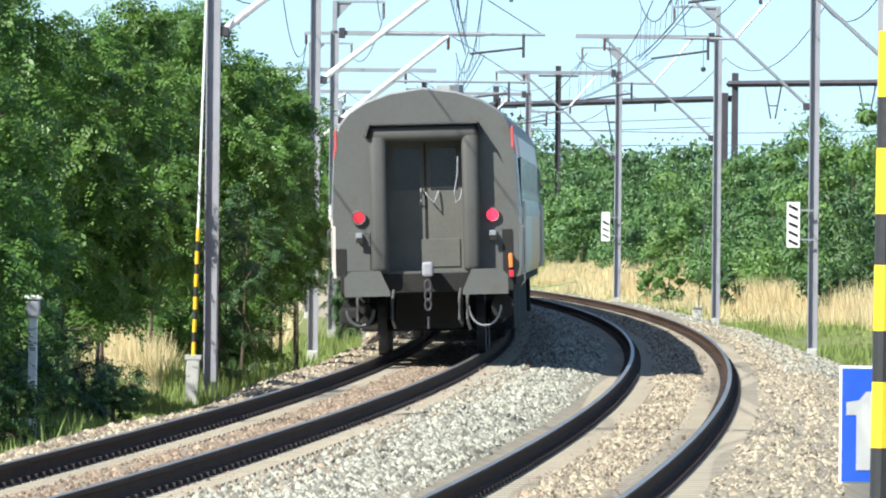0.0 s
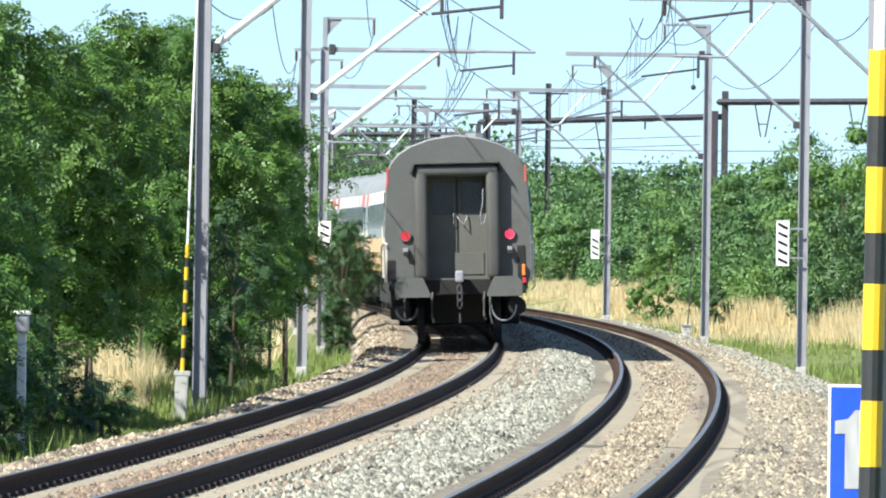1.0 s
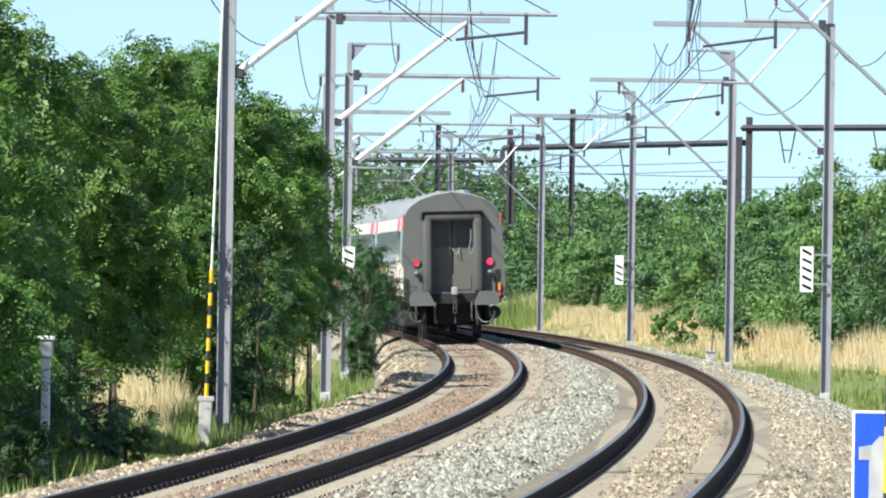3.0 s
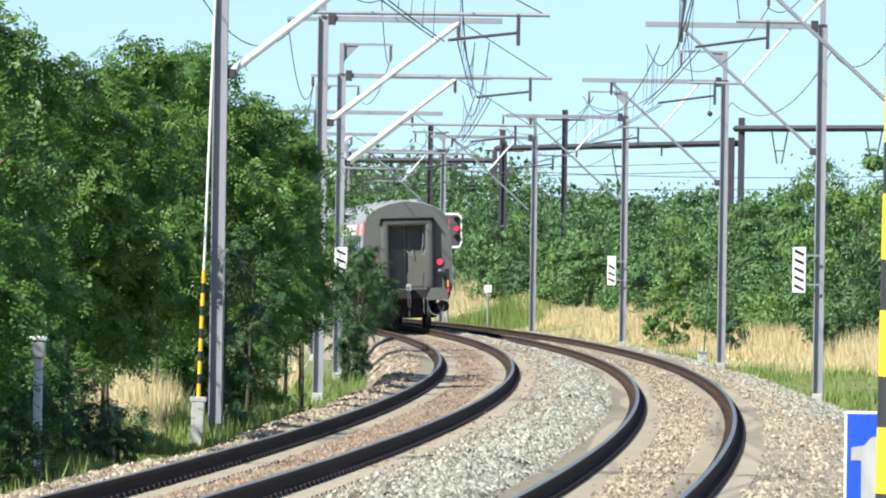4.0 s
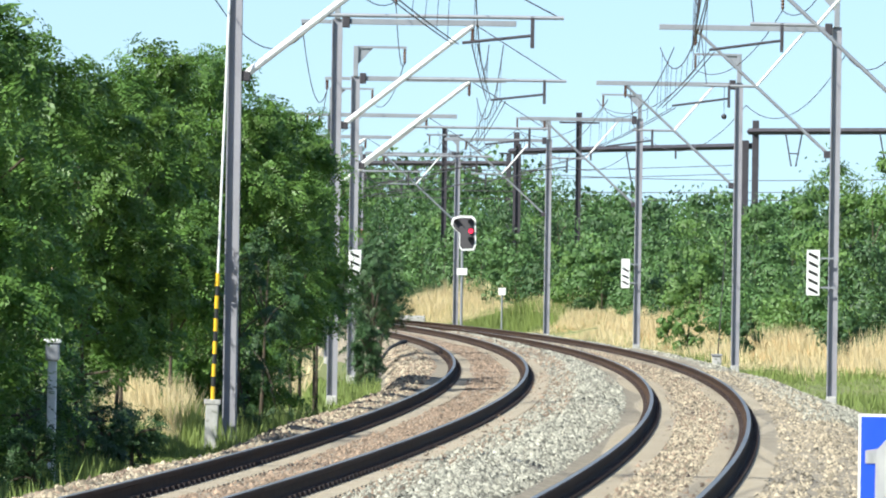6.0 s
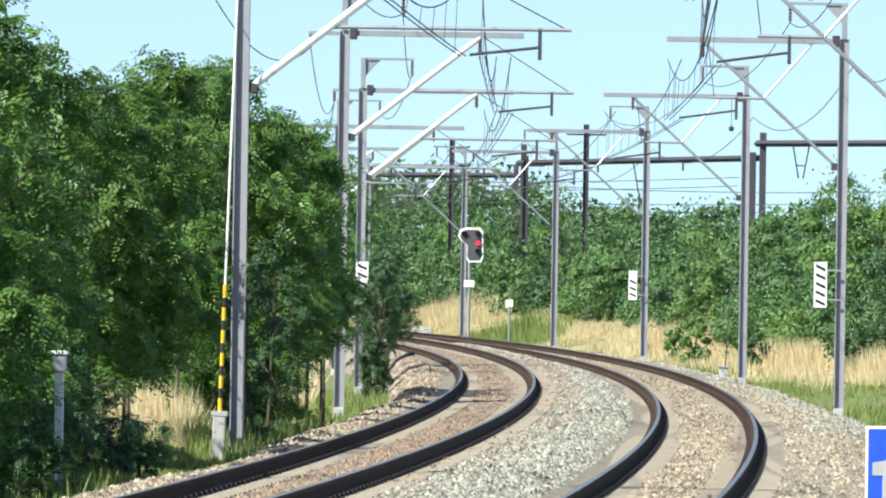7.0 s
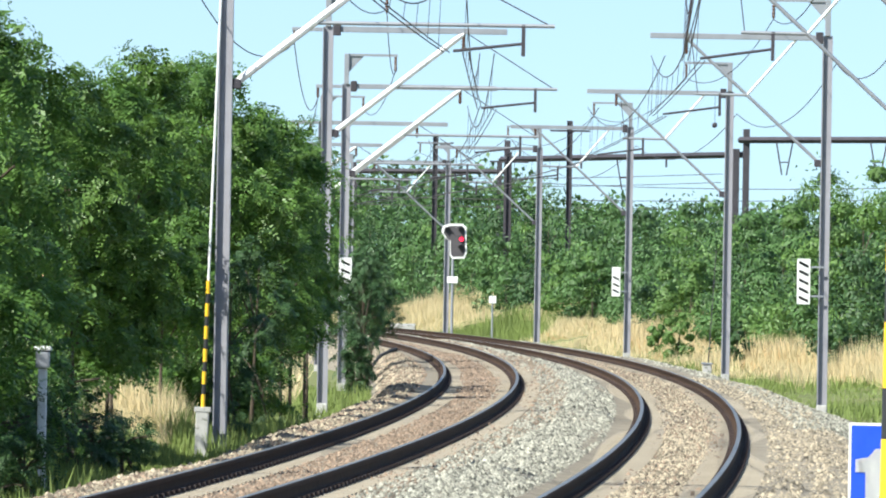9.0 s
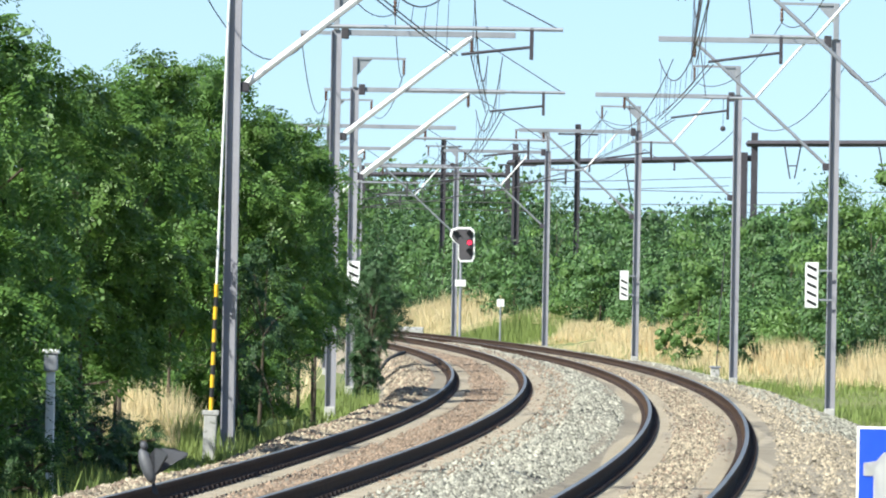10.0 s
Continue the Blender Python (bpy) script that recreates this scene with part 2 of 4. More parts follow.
def insulator(bm, a, b, r=0.06):
    a, b = Vector(a), Vector(b)
    turn = (b - a).to_track_quat("Z", "Y")
    rings = []
    for i in range(12):
        w = r * (0.4 if i in (0, 11) else 1.0 if i % 2 else 0.5)
        rings.append([bm.verts.new(a.lerp(b, i / 11) + turn @ Vector((w * math.cos(k * math.pi / 4), w * math.sin(k * math.pi / 4), 0))) for k in range(8)])
    for p, q in zip(rings, rings[1:]):
        for k in range(8):
            bm.faces.new((p[k], p[(k + 1) % 8], q[(k + 1) % 8], q[k]))
    bm.faces.new(rings[0][::-1])
    bm.faces.new(rings[-1])
    return bm


def mast(s, o, side, base, arm=(3.9, 7.45), foot=4.7, reach=3.1, knee=(1.75, 6.2), tube=2.9, drop=2.35, wire=(3.6, 5.7), top=8.3, white=False, stay=True, label="", sink=0.0):
    """A steel mast whose bracket reaches towards its track; side is -1 where that lies inwards, +1 outwards."""
    ob = thing("catenary_mast", stand(s, o), label or "grey steel catenary mast with a bracket over the track", "catenary mast", "masts of the overhead line")
    k = side
    arm, knee, wire = (arm[0], arm[1] - sink), (knee[0], knee[1] - sink), (wire[0], wire[1] - sink)
    foot, top = foot - sink, top - sink
    part("footing", box(bmesh.new(), -0.115, 0.115, -0.14, 0.14, base - 0.5, base + 0.01, 0.03), M["concrete_foot"], ob, "low concrete footing")
    part("post", h_beam(bmesh.new(), base, arm[1] + 0.05), M["mast_paint"], ob, "weathered grey H-beam post")
    bm = bmesh.new()
    box(bm, -0.06, 0.06, -0.06, 0.06, arm[1] + 0.05, top, 0.01)
    part("post_head", bm, M["galv"], ob, "pale galvanised upper post")
    bm = bmesh.new()
    box(bm, min(0, k * 1.25), max(0, k * 1.25), -0.03, 0.03, top - 0.06, top)
    for i in range(2):
        vs = [bm.verts.new(p) for p in ((k * 0.06, i * 0.02, top - 0.06), (k * 0.42, i * 0.02, top - 0.06), (k * 0.06, i * 0.02, top - 0.45))]
        bm.faces.new(vs)
    part("feeder_arm", bm, M["galv"], ob, "pale galvanised arm with a gusset plate")
    part("insulator", insulator(bmesh.new(), (k * 1.2, 0, top - 0.06), (k * 1.2, 0, top - 0.45), 0.045), M["insulator"], ob)
    bm = bmesh.new()
    box(bm, min(k * 0.13, k * arm[0]), max(k * 0.13, k * arm[0]), -0.05, 0.05, arm[1] - 0.06, arm[1] + 0.06, 0.01)
    part("arm", bm, M["galv"], ob, "galvanised horizontal arm")
    thick = 0.06 if white else 0.036
    p_foot, p_reach = Vector((k * 0.14, 0, foot)), Vector((k * reach, 0, arm[1] - 0.05))
    f = (knee[1] - foot) / (arm[1] - foot)
    p_knee = p_foot.lerp(p_reach, f)
    part("strut", rod(bmesh.new(), p_foot, p_reach, thick), M["white_paint"] if white else M["galv"], ob, "sloping tubular strut")
    bm = bmesh.new()
    box(bm, min(k * 0.1, k * 0.25), max(k * 0.1, k * 0.25), -0.06, 0.06, foot - 0.08, foot + 0.08, 0.02)
    part("bracket_joint", bm, M["dark_steel"], ob)
    part("bracket_joint", box(bmesh.new(), min(k * 0.1, k * 0.26), max(k * 0.1, k * 0.26), -0.1, 0.1, arm[1] - 0.13, arm[1] + 0.13, 0.02), M["dark_steel"], ob)
    if not white:
        part("brace", rod(bmesh.new(), p_knee, (k * 0.7, 0, arm[1] - 0.05), 0.03), M["white_paint"], ob)
    part("registration_tube", rod(bmesh.new(), p_knee, (k * tube, 0, knee[1] - 0.02), 0.032), M["galv"], ob, "thin horizontal tube under the arm")
    bm = bmesh.new()
    box(bm, k * drop - 0.03, k * drop + 0.03, -0.03, 0.03, knee[1] - 0.5, knee[1], 0.008)
    part("drop_bracket", bm, M["dark_steel"], ob)
    part("steady_arm", rod(bmesh.new(), (k * drop, 0, knee[1] - 0.3), (k * wire[0], 0, wire[1] + 0.02), 0.024), M["dark_steel"], ob)
    part("insulator", insulator(bmesh.new(), (k * reach, 0, arm[1] - 0.06), (k * reach, 0, arm[1] - 0.4), 0.05), M["insulator"], ob)
    if stay:
        part("stay", rod(bmesh.new(), (k * (arm[0] - 0.9), 0, arm[1]), (k * tube * 0.98, 0, knee[1]), 0.011, sides=5), M["wire"], ob)
    if white:
        bm = bmesh.new()
        box(bm, -0.75, -0.12, -0.04, 0.04, arm[1] - 0.05, arm[1] + 0.03, 0.008)
        part("outer_arm", bm, M["galv"], ob)
        part("insulator", insulator(bmesh.new(), (-0.7, 0, arm[1] - 0.05), (-0.7, 0, arm[1] - 0.3), 0.045), M["insulator"], ob)
    return ob


# along the line, outwards, and how far the bracket sits below the usual height
RIGHT = [(26.5, 3.04, 0), (66.5, 3.0, 0), (106.5, 3.0, 0), (146.5, 3.0, -0.24), (186.5, 3.0, -0.05), (231.5, 3.0, 0.2), (276.0, 3.0, 0.41), (316.0, 3.0, 0.51), (356.0, 3.0, 0.54), (398.0, 3.0, 0.5), (440.0, 3.0, 0.5)]
LEFT = [(48.0, -8.3, 0), (90.0, -8.3, 0), (133.0, -8.1, -0.04), (175.5, -7.8, 0), (209.0, -7.65, 0.43), (250.0, -7.8, 0.6), (292.0, -8.0, 0.6), (334.0, -8.0, 0.55), (376.0, -8.0, 0.5)]
masts_out = [mast(s, o, -1, 0.0 if s < 60 else -0.57 if s < 200 else -0.42 if s < 260 else -0.27, sink=d) for s, o, d in RIGHT]
masts_in = [mast(s, o, 1, -0.55, arm=(3.7, 7.2), foot=5.05, reach=2.8, knee=(1.3, 6.05), tube=5.15 if s < 150 else 4.75, drop=4.66 if s < 150 else 4.3, wire=(3.56 if s < 150 else 3.2, 5.6), top=8.0, white=True,
                 label="grey steel catenary mast with a white strut", sink=d) for s, o, d in LEFT]

bm = bmesh.new()
bmesh.ops.create_uvsphere(bm, u_segments=12, v_segments=8, radius=0.075, matrix=Matrix.Translation((-0.4, 0, 6.38)))
rod(bm, (-0.4, 0, 6.43), (-0.4, 0, 7.2), 0.008, sides=5)
part("hanging_weight", bm, M["dark_steel"], masts_out[5], "small dark ball hung on a wire")


def span(a, b, side, o_wire, z_hold, z_wire, name_label):
    """The wires of one track between two masts: a carrying cable with droppers over the contact wire."""
    (s0, o0, d0), (s1, o1, d1) = a, b
    ob = thing("overhead_wire", Matrix(), name_label, "overhead wire", "spans of overhead wire")
    p, q = along(s0, o_wire + 0.18, z_hold - d0), along(s1, o_wire - 0.12, z_hold - d1)
    c, d = along(s0, o_wire + 0.15, z_wire - d0), along(s1, o_wire - 0.15, z_wire - d1)
    cable = sagging(p, q, 0.95, 18)
    part("carrying_cable", hose(bmesh.new(), cable, 0.012, 5), M["wire"], ob)
    part("contact_wire", hose(bmesh.new(), sagging(c, d, 0.04, 6), 0.010, 5), M["wire"], ob)
    part("contact_wire", hose(bmesh.new(), sagging(c + Vector((0.09, 0, 0)), d + Vector((0.09, 0, 0)), 0.04, 6), 0.010, 5), M["wire"], ob)
    for i in range(1, 18, 2):
        foot_at = c.lerp(d, i / 18)
        part("dropper", rod(bmesh.new(), cable[i], foot_at, 0.005, sides=4, caps=False), M["wire"], ob)
    return ob


for a, b in zip(RIGHT, RIGHT[1:]):
    span(a, b, -1, TRACK_OUT, 7.0, 5.68, "sagging overhead wires with droppers above the outer track")
for a, b in zip(LEFT, LEFT[1:]):
    span(a, b, 1, TRACK_IN, 6.75, 5.6, "sagging overhead wires with droppers above the inner track")


def feeder(a, b, da, z, sag, label):
    ob = thing("feeder_wire", Matrix(), label, "feeder wire", "feeder wires")
    part("cable", hose(bmesh.new(), sagging(along(a[0], a[1] + da, z - a[2]), along(b[0], b[1] + da, z - b[2]), sag, 12), 0.011, 5), M["wire"], ob)
    return ob


for a, b in zip(LEFT, LEFT[1:]):
    feeder(a, b, -0.7, 6.9, 0.75, "thin dark feeder wire slung between the masts")
    feeder(a, b, 1.2, 7.62, 0.55, "thin dark feeder wire slung between the masts")
for a, b in zip(RIGHT, RIGHT[1:]):
    feeder(a, b, -1.2, 7.85, 0.6, "thin dark feeder wire slung between the masts")
    feeder(a, b, 0.2, 6.9, 0.8, "thin dark feeder wire slung between the masts")


# ---- striped guards, signs and signals ----
def guard_pole(s, o, base, lean, height, tilt_y=0.0):
    ob = thing("cable_guard", stand(s, o, 0) @ pose(0, 0, base, tilt_y, lean, 0), "slim yellow and black striped cable guard on a concrete foot", "cable guard", "striped cable guards")
    bm = bmesh.new()
    box(bm, -0.1, 0.1, -0.09, 0.09, -0.3, 0.5, 0.02)
    box(bm, -0.13, 0.13, -0.1, 0.1, 0.44, 0.52, 0.015)
    part("foot", bm, M["concrete_foot"], ob, "weathered concrete foot")
    z, i = 0.52, 0
    while z < 2.3:
        h = 0.2 if i % 2 == 0 else 0.155
        part("band", rod(bmesh.new(), (0, 0, z), (0, 0, z + h), 0.034, sides=12), M["yellow" if i % 2 == 0 else "black"], ob)
        z += h
        i += 1
    part("upper_tube", rod(bmesh.new(), (0, 0, z), (0, 0, height), 0.021, sides=10), M["white_paint"], ob, "white upper tube")
    return ob


guard_pole(132.6, -8.36, -0.5, 1.55, 8.3)
guard_pole(26.1, 2.953, 0.22, 0.6, 5.0)


def slanted_board(s, o, z, w, h, bars, arms, label):
    """A white board with slanted black bars, facing the camera, held to its mast by two clamps."""
    ob = thing("distance_board", stand(s, o, z), label, "railway sign", "white boards with slanted bars")
    part("panel", box(bmesh.new(), -w / 2, w / 2, -0.012, 0.012, -h / 2, h / 2, 0.008), M["sign_white"], ob)
    for zc in bars:
        bm = bmesh.new()
        vs = [bm.verts.new(p) for p in ((-w * 0.36, -0.017, zc + 0.075), (-w * 0.36, -0.017, zc + 0.01), (w * 0.36, -0.017, zc - 0.085), (w * 0.36, -0.017, zc - 0.02))]
        bm.faces.new(vs)
        bmesh.ops.solidify(bm, geom=bm.faces[:], thickness=0.004)
        part("bar", bm, M["black"], ob)
    for zc in (-h * 0.32, h * 0.32):
        part("clamp", box(bmesh.new(), min(0, arms), max(0, arms), 0.012, 0.04, zc - 0.02, zc + 0.02), M["galv"], ob)
    return ob


slanted_board(186.3, 2.55, 2.15, 0.29, 1.0, [-0.38, -0.19, 0.0, 0.19, 0.38], 0.5, "white upright board with five slanted black bars on a mast")
slanted_board(275.8, 2.60, 2.05, 0.28, 0.95, [-0.3, -0.1, 0.12], 0.45, "white upright board with three slanted black bars on a mast")
slanted_board(208.8, -7.6, 2.02, 0.31, 1.05, [-0.4, -0.2, 0.0, 0.2, 0.4], 0.05, "white upright board with five slanted black bars among leaves")


def kilometre_plate():
    ob = thing("kilometre_plate", stand(26.9, 2.935, 0.335), "blue enamel plate with a white digit one behind a mast", "railway sign")
    bm = bmesh.new()
    box(bm, -0.13, 0.34, -0.008, 0.008, 0.98, 1.35, 0.004)
    part("panel", bm, M["sign_white"], ob, "thin white border")
    part("field", box(bmesh.new(), -0.122, 0.332, -0.013, -0.009, 0.988, 1.342), M["sign_blue"], ob, "bright blue field")
    bm = bmesh.new()
    one = [(-0.076, 1.024), (-0.018, 1.024), (-0.018, 1.27), (-0.045, 1.27), (-0.068, 1.243), (-0.108, 1.236), (-0.108, 1.196), (-0.076, 1.196)]
    bm.faces.new([bm.verts.new((x, -0.016, z)) for x, z in one])
    bmesh.ops.solidify(bm, geom=bm.faces[:], thickness=0.002)
    part("digit", bm, M["sign_white"], ob, "white digit one")
    return ob


kilometre_plate()


def signal():
    ob = thing("railway_signal", Matrix.Translation((0.71, 352, 0)) @ pose(0, 0, 0, 0, 0, -1), "railway light signal with a white-edged black screen showing red", "railway signal")
    part("post", rod(bmesh.new(), (0, 0.1, -0.4), (0, 0.1, 4.0), 0.06), M["galv"], ob)
    out = [(-0.49, 3.97), (-0.42, 4.24), (-0.14, 4.33), (0.4, 4.33), (0.55, 4.19), (0.58, 3.12), (0.49, 2.89), (-0.02, 2.87), (-0.12, 3.01), (-0.12, 3.59), (-0.33, 3.75)]

    def slab(points, y0, y1):
        bm = bmesh.new()
        a = [bm.verts.new((x, y0, z)) for x, z in points]
        b = [bm.verts.new((x, y1, z)) for x, z in points]
        bm.faces.new(a)
        bm.faces.new(b[::-1])
        for i in range(len(points)):
            j = (i + 1) % len(points)
            bm.faces.new((a[j], a[i], b[i], b[j]))
        bmesh.ops.recalc_face_normals(bm, faces=bm.faces[:])
        return bm
    part("border", slab(out, 0.0, 0.03), M["sign_white"], ob, "white edge of the screen")
    cx, cz = 0.1, 3.6
    part("screen", slab([(cx + (x - cx) * 0.86, cz + (z - cz) * 0.88) for x, z in out], -0.012, 0.0), material("matt_signal_screen", (0.075, 0.07, 0.075), (0.055, 0.05, 0.055), 0.8), ob, "matt dark grey screen")
    lit = material("lit_red_lens", (0.8, 0.02, 0.05), None, 0.3, emit=((1.0, 0.03, 0.08), 1.1))
    for x, z, m in ((0.35, 4.06, M["black"]), (0.35, 3.69, lit), (0.35, 3.33, M["black"]), (-0.23, 4.04, M["black"])):
        lens = part("lens", rod(bmesh.new(), (x, -0.05, z), (x, -0.012, z), 0.1, sides=16), m, ob, "glowing red lens" if m is lit else "unlit lens")
        bm = bmesh.new()
        for i in range(9):
            a0, a1 = math.pi * i / 9, math.pi * (i + 1) / 9
            vs = [bm.verts.new((x + 0.13 * math.cos(a), y, z + 0.13 * math.sin(a))) for a, y in ((a0, -0.2), (a1, -0.2), (a1, -0.01), (a0, -0.01))]
            bm.faces.new(vs)
        part("hood", bm, M["black"], lens, "black hood")
    part("number_plate", box(bmesh.new(), -0.22, 0.22, 0.0, 0.02, 1.86, 2.14, 0.006), M["sign_white"], ob, "small white plate")
    return ob


signal()


def small_post(m, h, plate, label, mat="sign_white"):
    ob = thing("marker_post", m, label, "marker post", "small white markers")
    part("stake", rod(bmesh.new(), (0, 0, -0.5), (0, 0, h), 0.035), M["galv"], ob)
    part("plate", box(bmesh.new(), -plate / 2, plate / 2, -0.03, -0.01, h - plate, h, 0.01), M[mat], ob)
    return ob


small_post(Matrix.Translation((2.345, 345, -0.2)), 1.57, 0.3, "small white marker plate on a stake in dry grass")
small_post(Matrix.Translation((-2.28, 372, 0.3)), 1.1, 0.26, "small white marker plate beside the far track")


def crossing_slab():
    ob = thing("crossing_slab", Matrix.Translation((-1.4, 378, 0)), "pale concrete slab lying beside the far track", "concrete slab")
    for i in range(4):
        part("panel", box(bmesh.new(), -0.55, 0.55, -6 + i * 3, -3.03 + i * 3, -0.8, -0.03, 0.015), M["concrete_foot"], ob, "pale worn panel")
    return ob


crossing_slab()


def phone_post():
    """The grey post with a box that stands in the shade of the trees."""
    ob = thing("lineside_post", Matrix.Translation((-4.76, 103.2, -0.84)), "pale grey lineside post with a hooded box in shade", "lineside post")
    # the stem's white stands for sunlight that does not reach it here
    part("post", box(bmesh.new(), -0.055, 0.055, -0.05, 0.05, -0.2, 1.76, 0.02), M["white_paint"], ob, "post made white in place of sunlight")
    bm = bmesh.new()
    box(bm, -0.085, 0.085, -0.1, 0.1, 1.76, 1.98, 0.03)
    part("box", bm, M["galv"], ob)
    part("hood", box(bmesh.new(), -0.105, 0.105, -0.12, 0.12, 1.98, 2.03, 0.02), M["white_paint"], ob, "white hood")
    return ob


phone_post()


def trackside_box():
    ob = thing("trackside_box", stand(230.6, 2.45, -0.42), "small pale trackside box with a thin rod", "trackside box")
    part("case", box(bmesh.new(), -0.12, 0.12, -0.12, 0.12, -0.2, 0.28, 0.03), M["concrete_foot"], ob)
    part("lid", box(bmesh.new(), -0.15, 0.15, -0.15, 0.15, 0.28, 0.33, 0.015), M["galv"], ob)
    part("rod", rod(bmesh.new(), (0.03, 0, 0.3), (0.2, 0, 3.4), 0.014, sides=6), M["wire"], ob)
    return ob


trackside_box()


# ---- the portals of the line behind ----
def portal(x0, y0, x1, y1, z_beam, z_top, label, hangers=(), drops=(), z_end=0.0):
    ob = thing("catenary_portal", Matrix(), label, "catenary portal", "portals of the line behind")
    a, b = Vector((x0, y0, 0)), Vector((x1, y1, 0))
    for p in (a, b):
        bm = bmesh.new()
        box(bm, p.x - 0.14, p.x + 0.14, p.y - 0.14, p.y + 0.14, -0.6, z_end if z_end and p is b else z_top, 0.015)
        part("post", bm, M["dark_steel"], ob, "dark steel post")
    rise = 0.1
    bm = rod(bmesh.new(), a + Vector((-0.3, 0, z_beam)), b + Vector((0.3, 0, z_beam)), 0.14, sides=4)
    part("beam", bm, M["dark_steel"], ob, "dark steel cross beam")
    for f in drops:
        p = a.lerp(b, f)
        bm = rod(bmesh.new(), p + Vector((0, 0, z_beam - rise)), p + Vector((0, 0, z_beam - 0.5)), 0.05, sides=6)
        part("drop_post", bm, M["dark_steel"], ob)
    for f in hangers:
        p = a.lerp(b, f)
        bm = bmesh.new()
        rod(bm, p + Vector((-0.35, 0, z_beam - rise)), p + Vector((-0.1, 0, z_beam - 1.5)), 0.035, sides=5)
        rod(bm, p + Vector((0.35, 0, z_beam - rise)), p + Vector((0.1, 0, z_beam - 1.5)), 0.035, sides=5)
        rod(bm, p + Vector((-0.2, 0, z_beam - 0.95)), p + Vector((0.2, 0, z_beam - 0.95)), 0.03, sides=5)
        part("hanger", bm, M["dark_steel"], ob)
    return ob


portal(3.3, 400, 13.12, 372, 7.7, 8.6, "long dark steel portal over the line behind the bushes", (0.53,), (0.34, 0.71), 7.95)
portal(13.3, 365, 24.5, 352, 8.22, 8.7, "dark steel portal with hangers behind the bushes", (0.14, 0.48), (0.29,))
portal(-4.6, 470, 3.4, 462, 7.9, 8.4, "far dark steel portal above the track", (0.4,), (0.7,))


def lone_pole(x, y, top, label, band=False):
    ob = thing("steel_pole", Matrix.Translation((x, y, 0)), label, "steel pole", "dark poles behind")
    bm = bmesh.new()
    h_beam(bm, -0.6, top, 0.24, 0.22)
    part("post", bm, M["dark_steel"], ob)
    if band:
        part("band", box(bmesh.new(), -0.15, 0.15, -0.16, 0.16, 1.3, 2.6, 0.01), material("faded_red_white_paint", (0.62, 0.50, 0.46), (0.45, 0.12, 0.09), 0.7, scale=5, fine=20), ob, "faded red and white band")
    part("crossbar", box(bmesh.new(), -0.9, 0.9, -0.04, 0.04, top - 0.5, top - 0.42), M["dark_steel"], ob)
    return ob


lone_pole(6.0, 385, 9.3, "tall dark steel pole behind the bushes")
lone_pole(-0.1, 420, 9.2, "tall dark steel pole beside the far track")
lone_pole(3.36, 396, 8.0, "dark steel pole with a faded red and white band", True)
for z, x0, x1, y in ((6.1, -12, 26, 396), (5.75, -12, 26, 398), (6.6, 4, 26, 380), (7.4, -14, 14, 430), (7.0, -14, 14, 432)):
    ob = thing("line_wire", Matrix(), "thin wire of the line behind", "overhead wire", "wires of the line behind")
    part("cable", hose(bmesh.new(), sagging((x0, y + 16, z), (x1, y - 14, z), 0.3, 10), 0.018, 5), M["wire"], ob)


# ---- the train ----
M.update({
    "coach_grey": material("dull_grey_coach_paint", (0.102, 0.104, 0.101), (0.078, 0.079, 0.076), 0.65, scale=1.5, fine=18, bump=0.05, rust=(0.085, 0.075, 0.065), rust_at=0.66),
    "coach_red": material("faded_red_coach_paint", (0.50, 0.085, 0.085), (0.40, 0.08, 0.08), 0.4, scale=2, fine=15, bump=0.03),
    "coach_white": material("cream_white_coach_paint", (0.62, 0.57, 0.52), (0.5, 0.45, 0.41), 0.4, scale=2, fine=15, bump=0.03),
    "coach_yellow": material("yellow_coach_paint", (0.62, 0.38, 0.20), (0.52, 0.32, 0.17), 0.4, scale=2, fine=15, bump=0.03),
    "coach_roof": material("silver_grey_roof_paint", (0.27, 0.28, 0.29), (0.19, 0.195, 0.20), 0.6, 0.1, scale=1.2, fine=12, bump=0.05, rust=(0.15, 0.14, 0.13), rust_at=0.68),
    "coach_band": material("grey_window_band", (0.22, 0.235, 0.25), (0.17, 0.18, 0.19), 0.3, scale=2, fine=15, bump=0.03),
    "glass": material("dark_coach_glass", (0.02, 0.024, 0.028), None, 0.25, bump=0),
    "rubber": material("black_gangway_rubber", (0.075, 0.073, 0.07), (0.055, 0.054, 0.052), 0.65, scale=3, fine=30),
    "door": material("grey_end_door", (0.115, 0.112, 0.10), (0.08, 0.078, 0.07), 0.8, scale=2, fine=20, bump=0.05, rust=(0.1, 0.085, 0.07), rust_at=0.68),
    "under": material("sooty_underframe", (0.016, 0.015, 0.014), (0.009, 0.008, 0.008), 0.9, scale=4, fine=30),
    "tail": material("lit_tail_lamp", (0.7, 0.02, 0.06), None, 0.3, emit=((1.0, 0.03, 0.08), 0.8)),
    "tail_dim": material("red_tail_lamp", (0.5, 0.03, 0.05), None, 0.3, emit=((1.0, 0.03, 0.06), 0.08)),
    "orange": material("orange_lamp_body", (0.75, 0.25, 0.05), None, 0.5),
})
SIDE = [(1.36, 1.17), (1.405, 1.3), (1.415, 1.6), (1.415, 2.08), (1.405, 2.4), (1.37, 3.0), (1.33, 3.32), (1.27, 3.5), (1.12, 3.68), (0.88, 3.83), (0.5, 3.96), (0.0, 4.03)]
LONG = 26.4


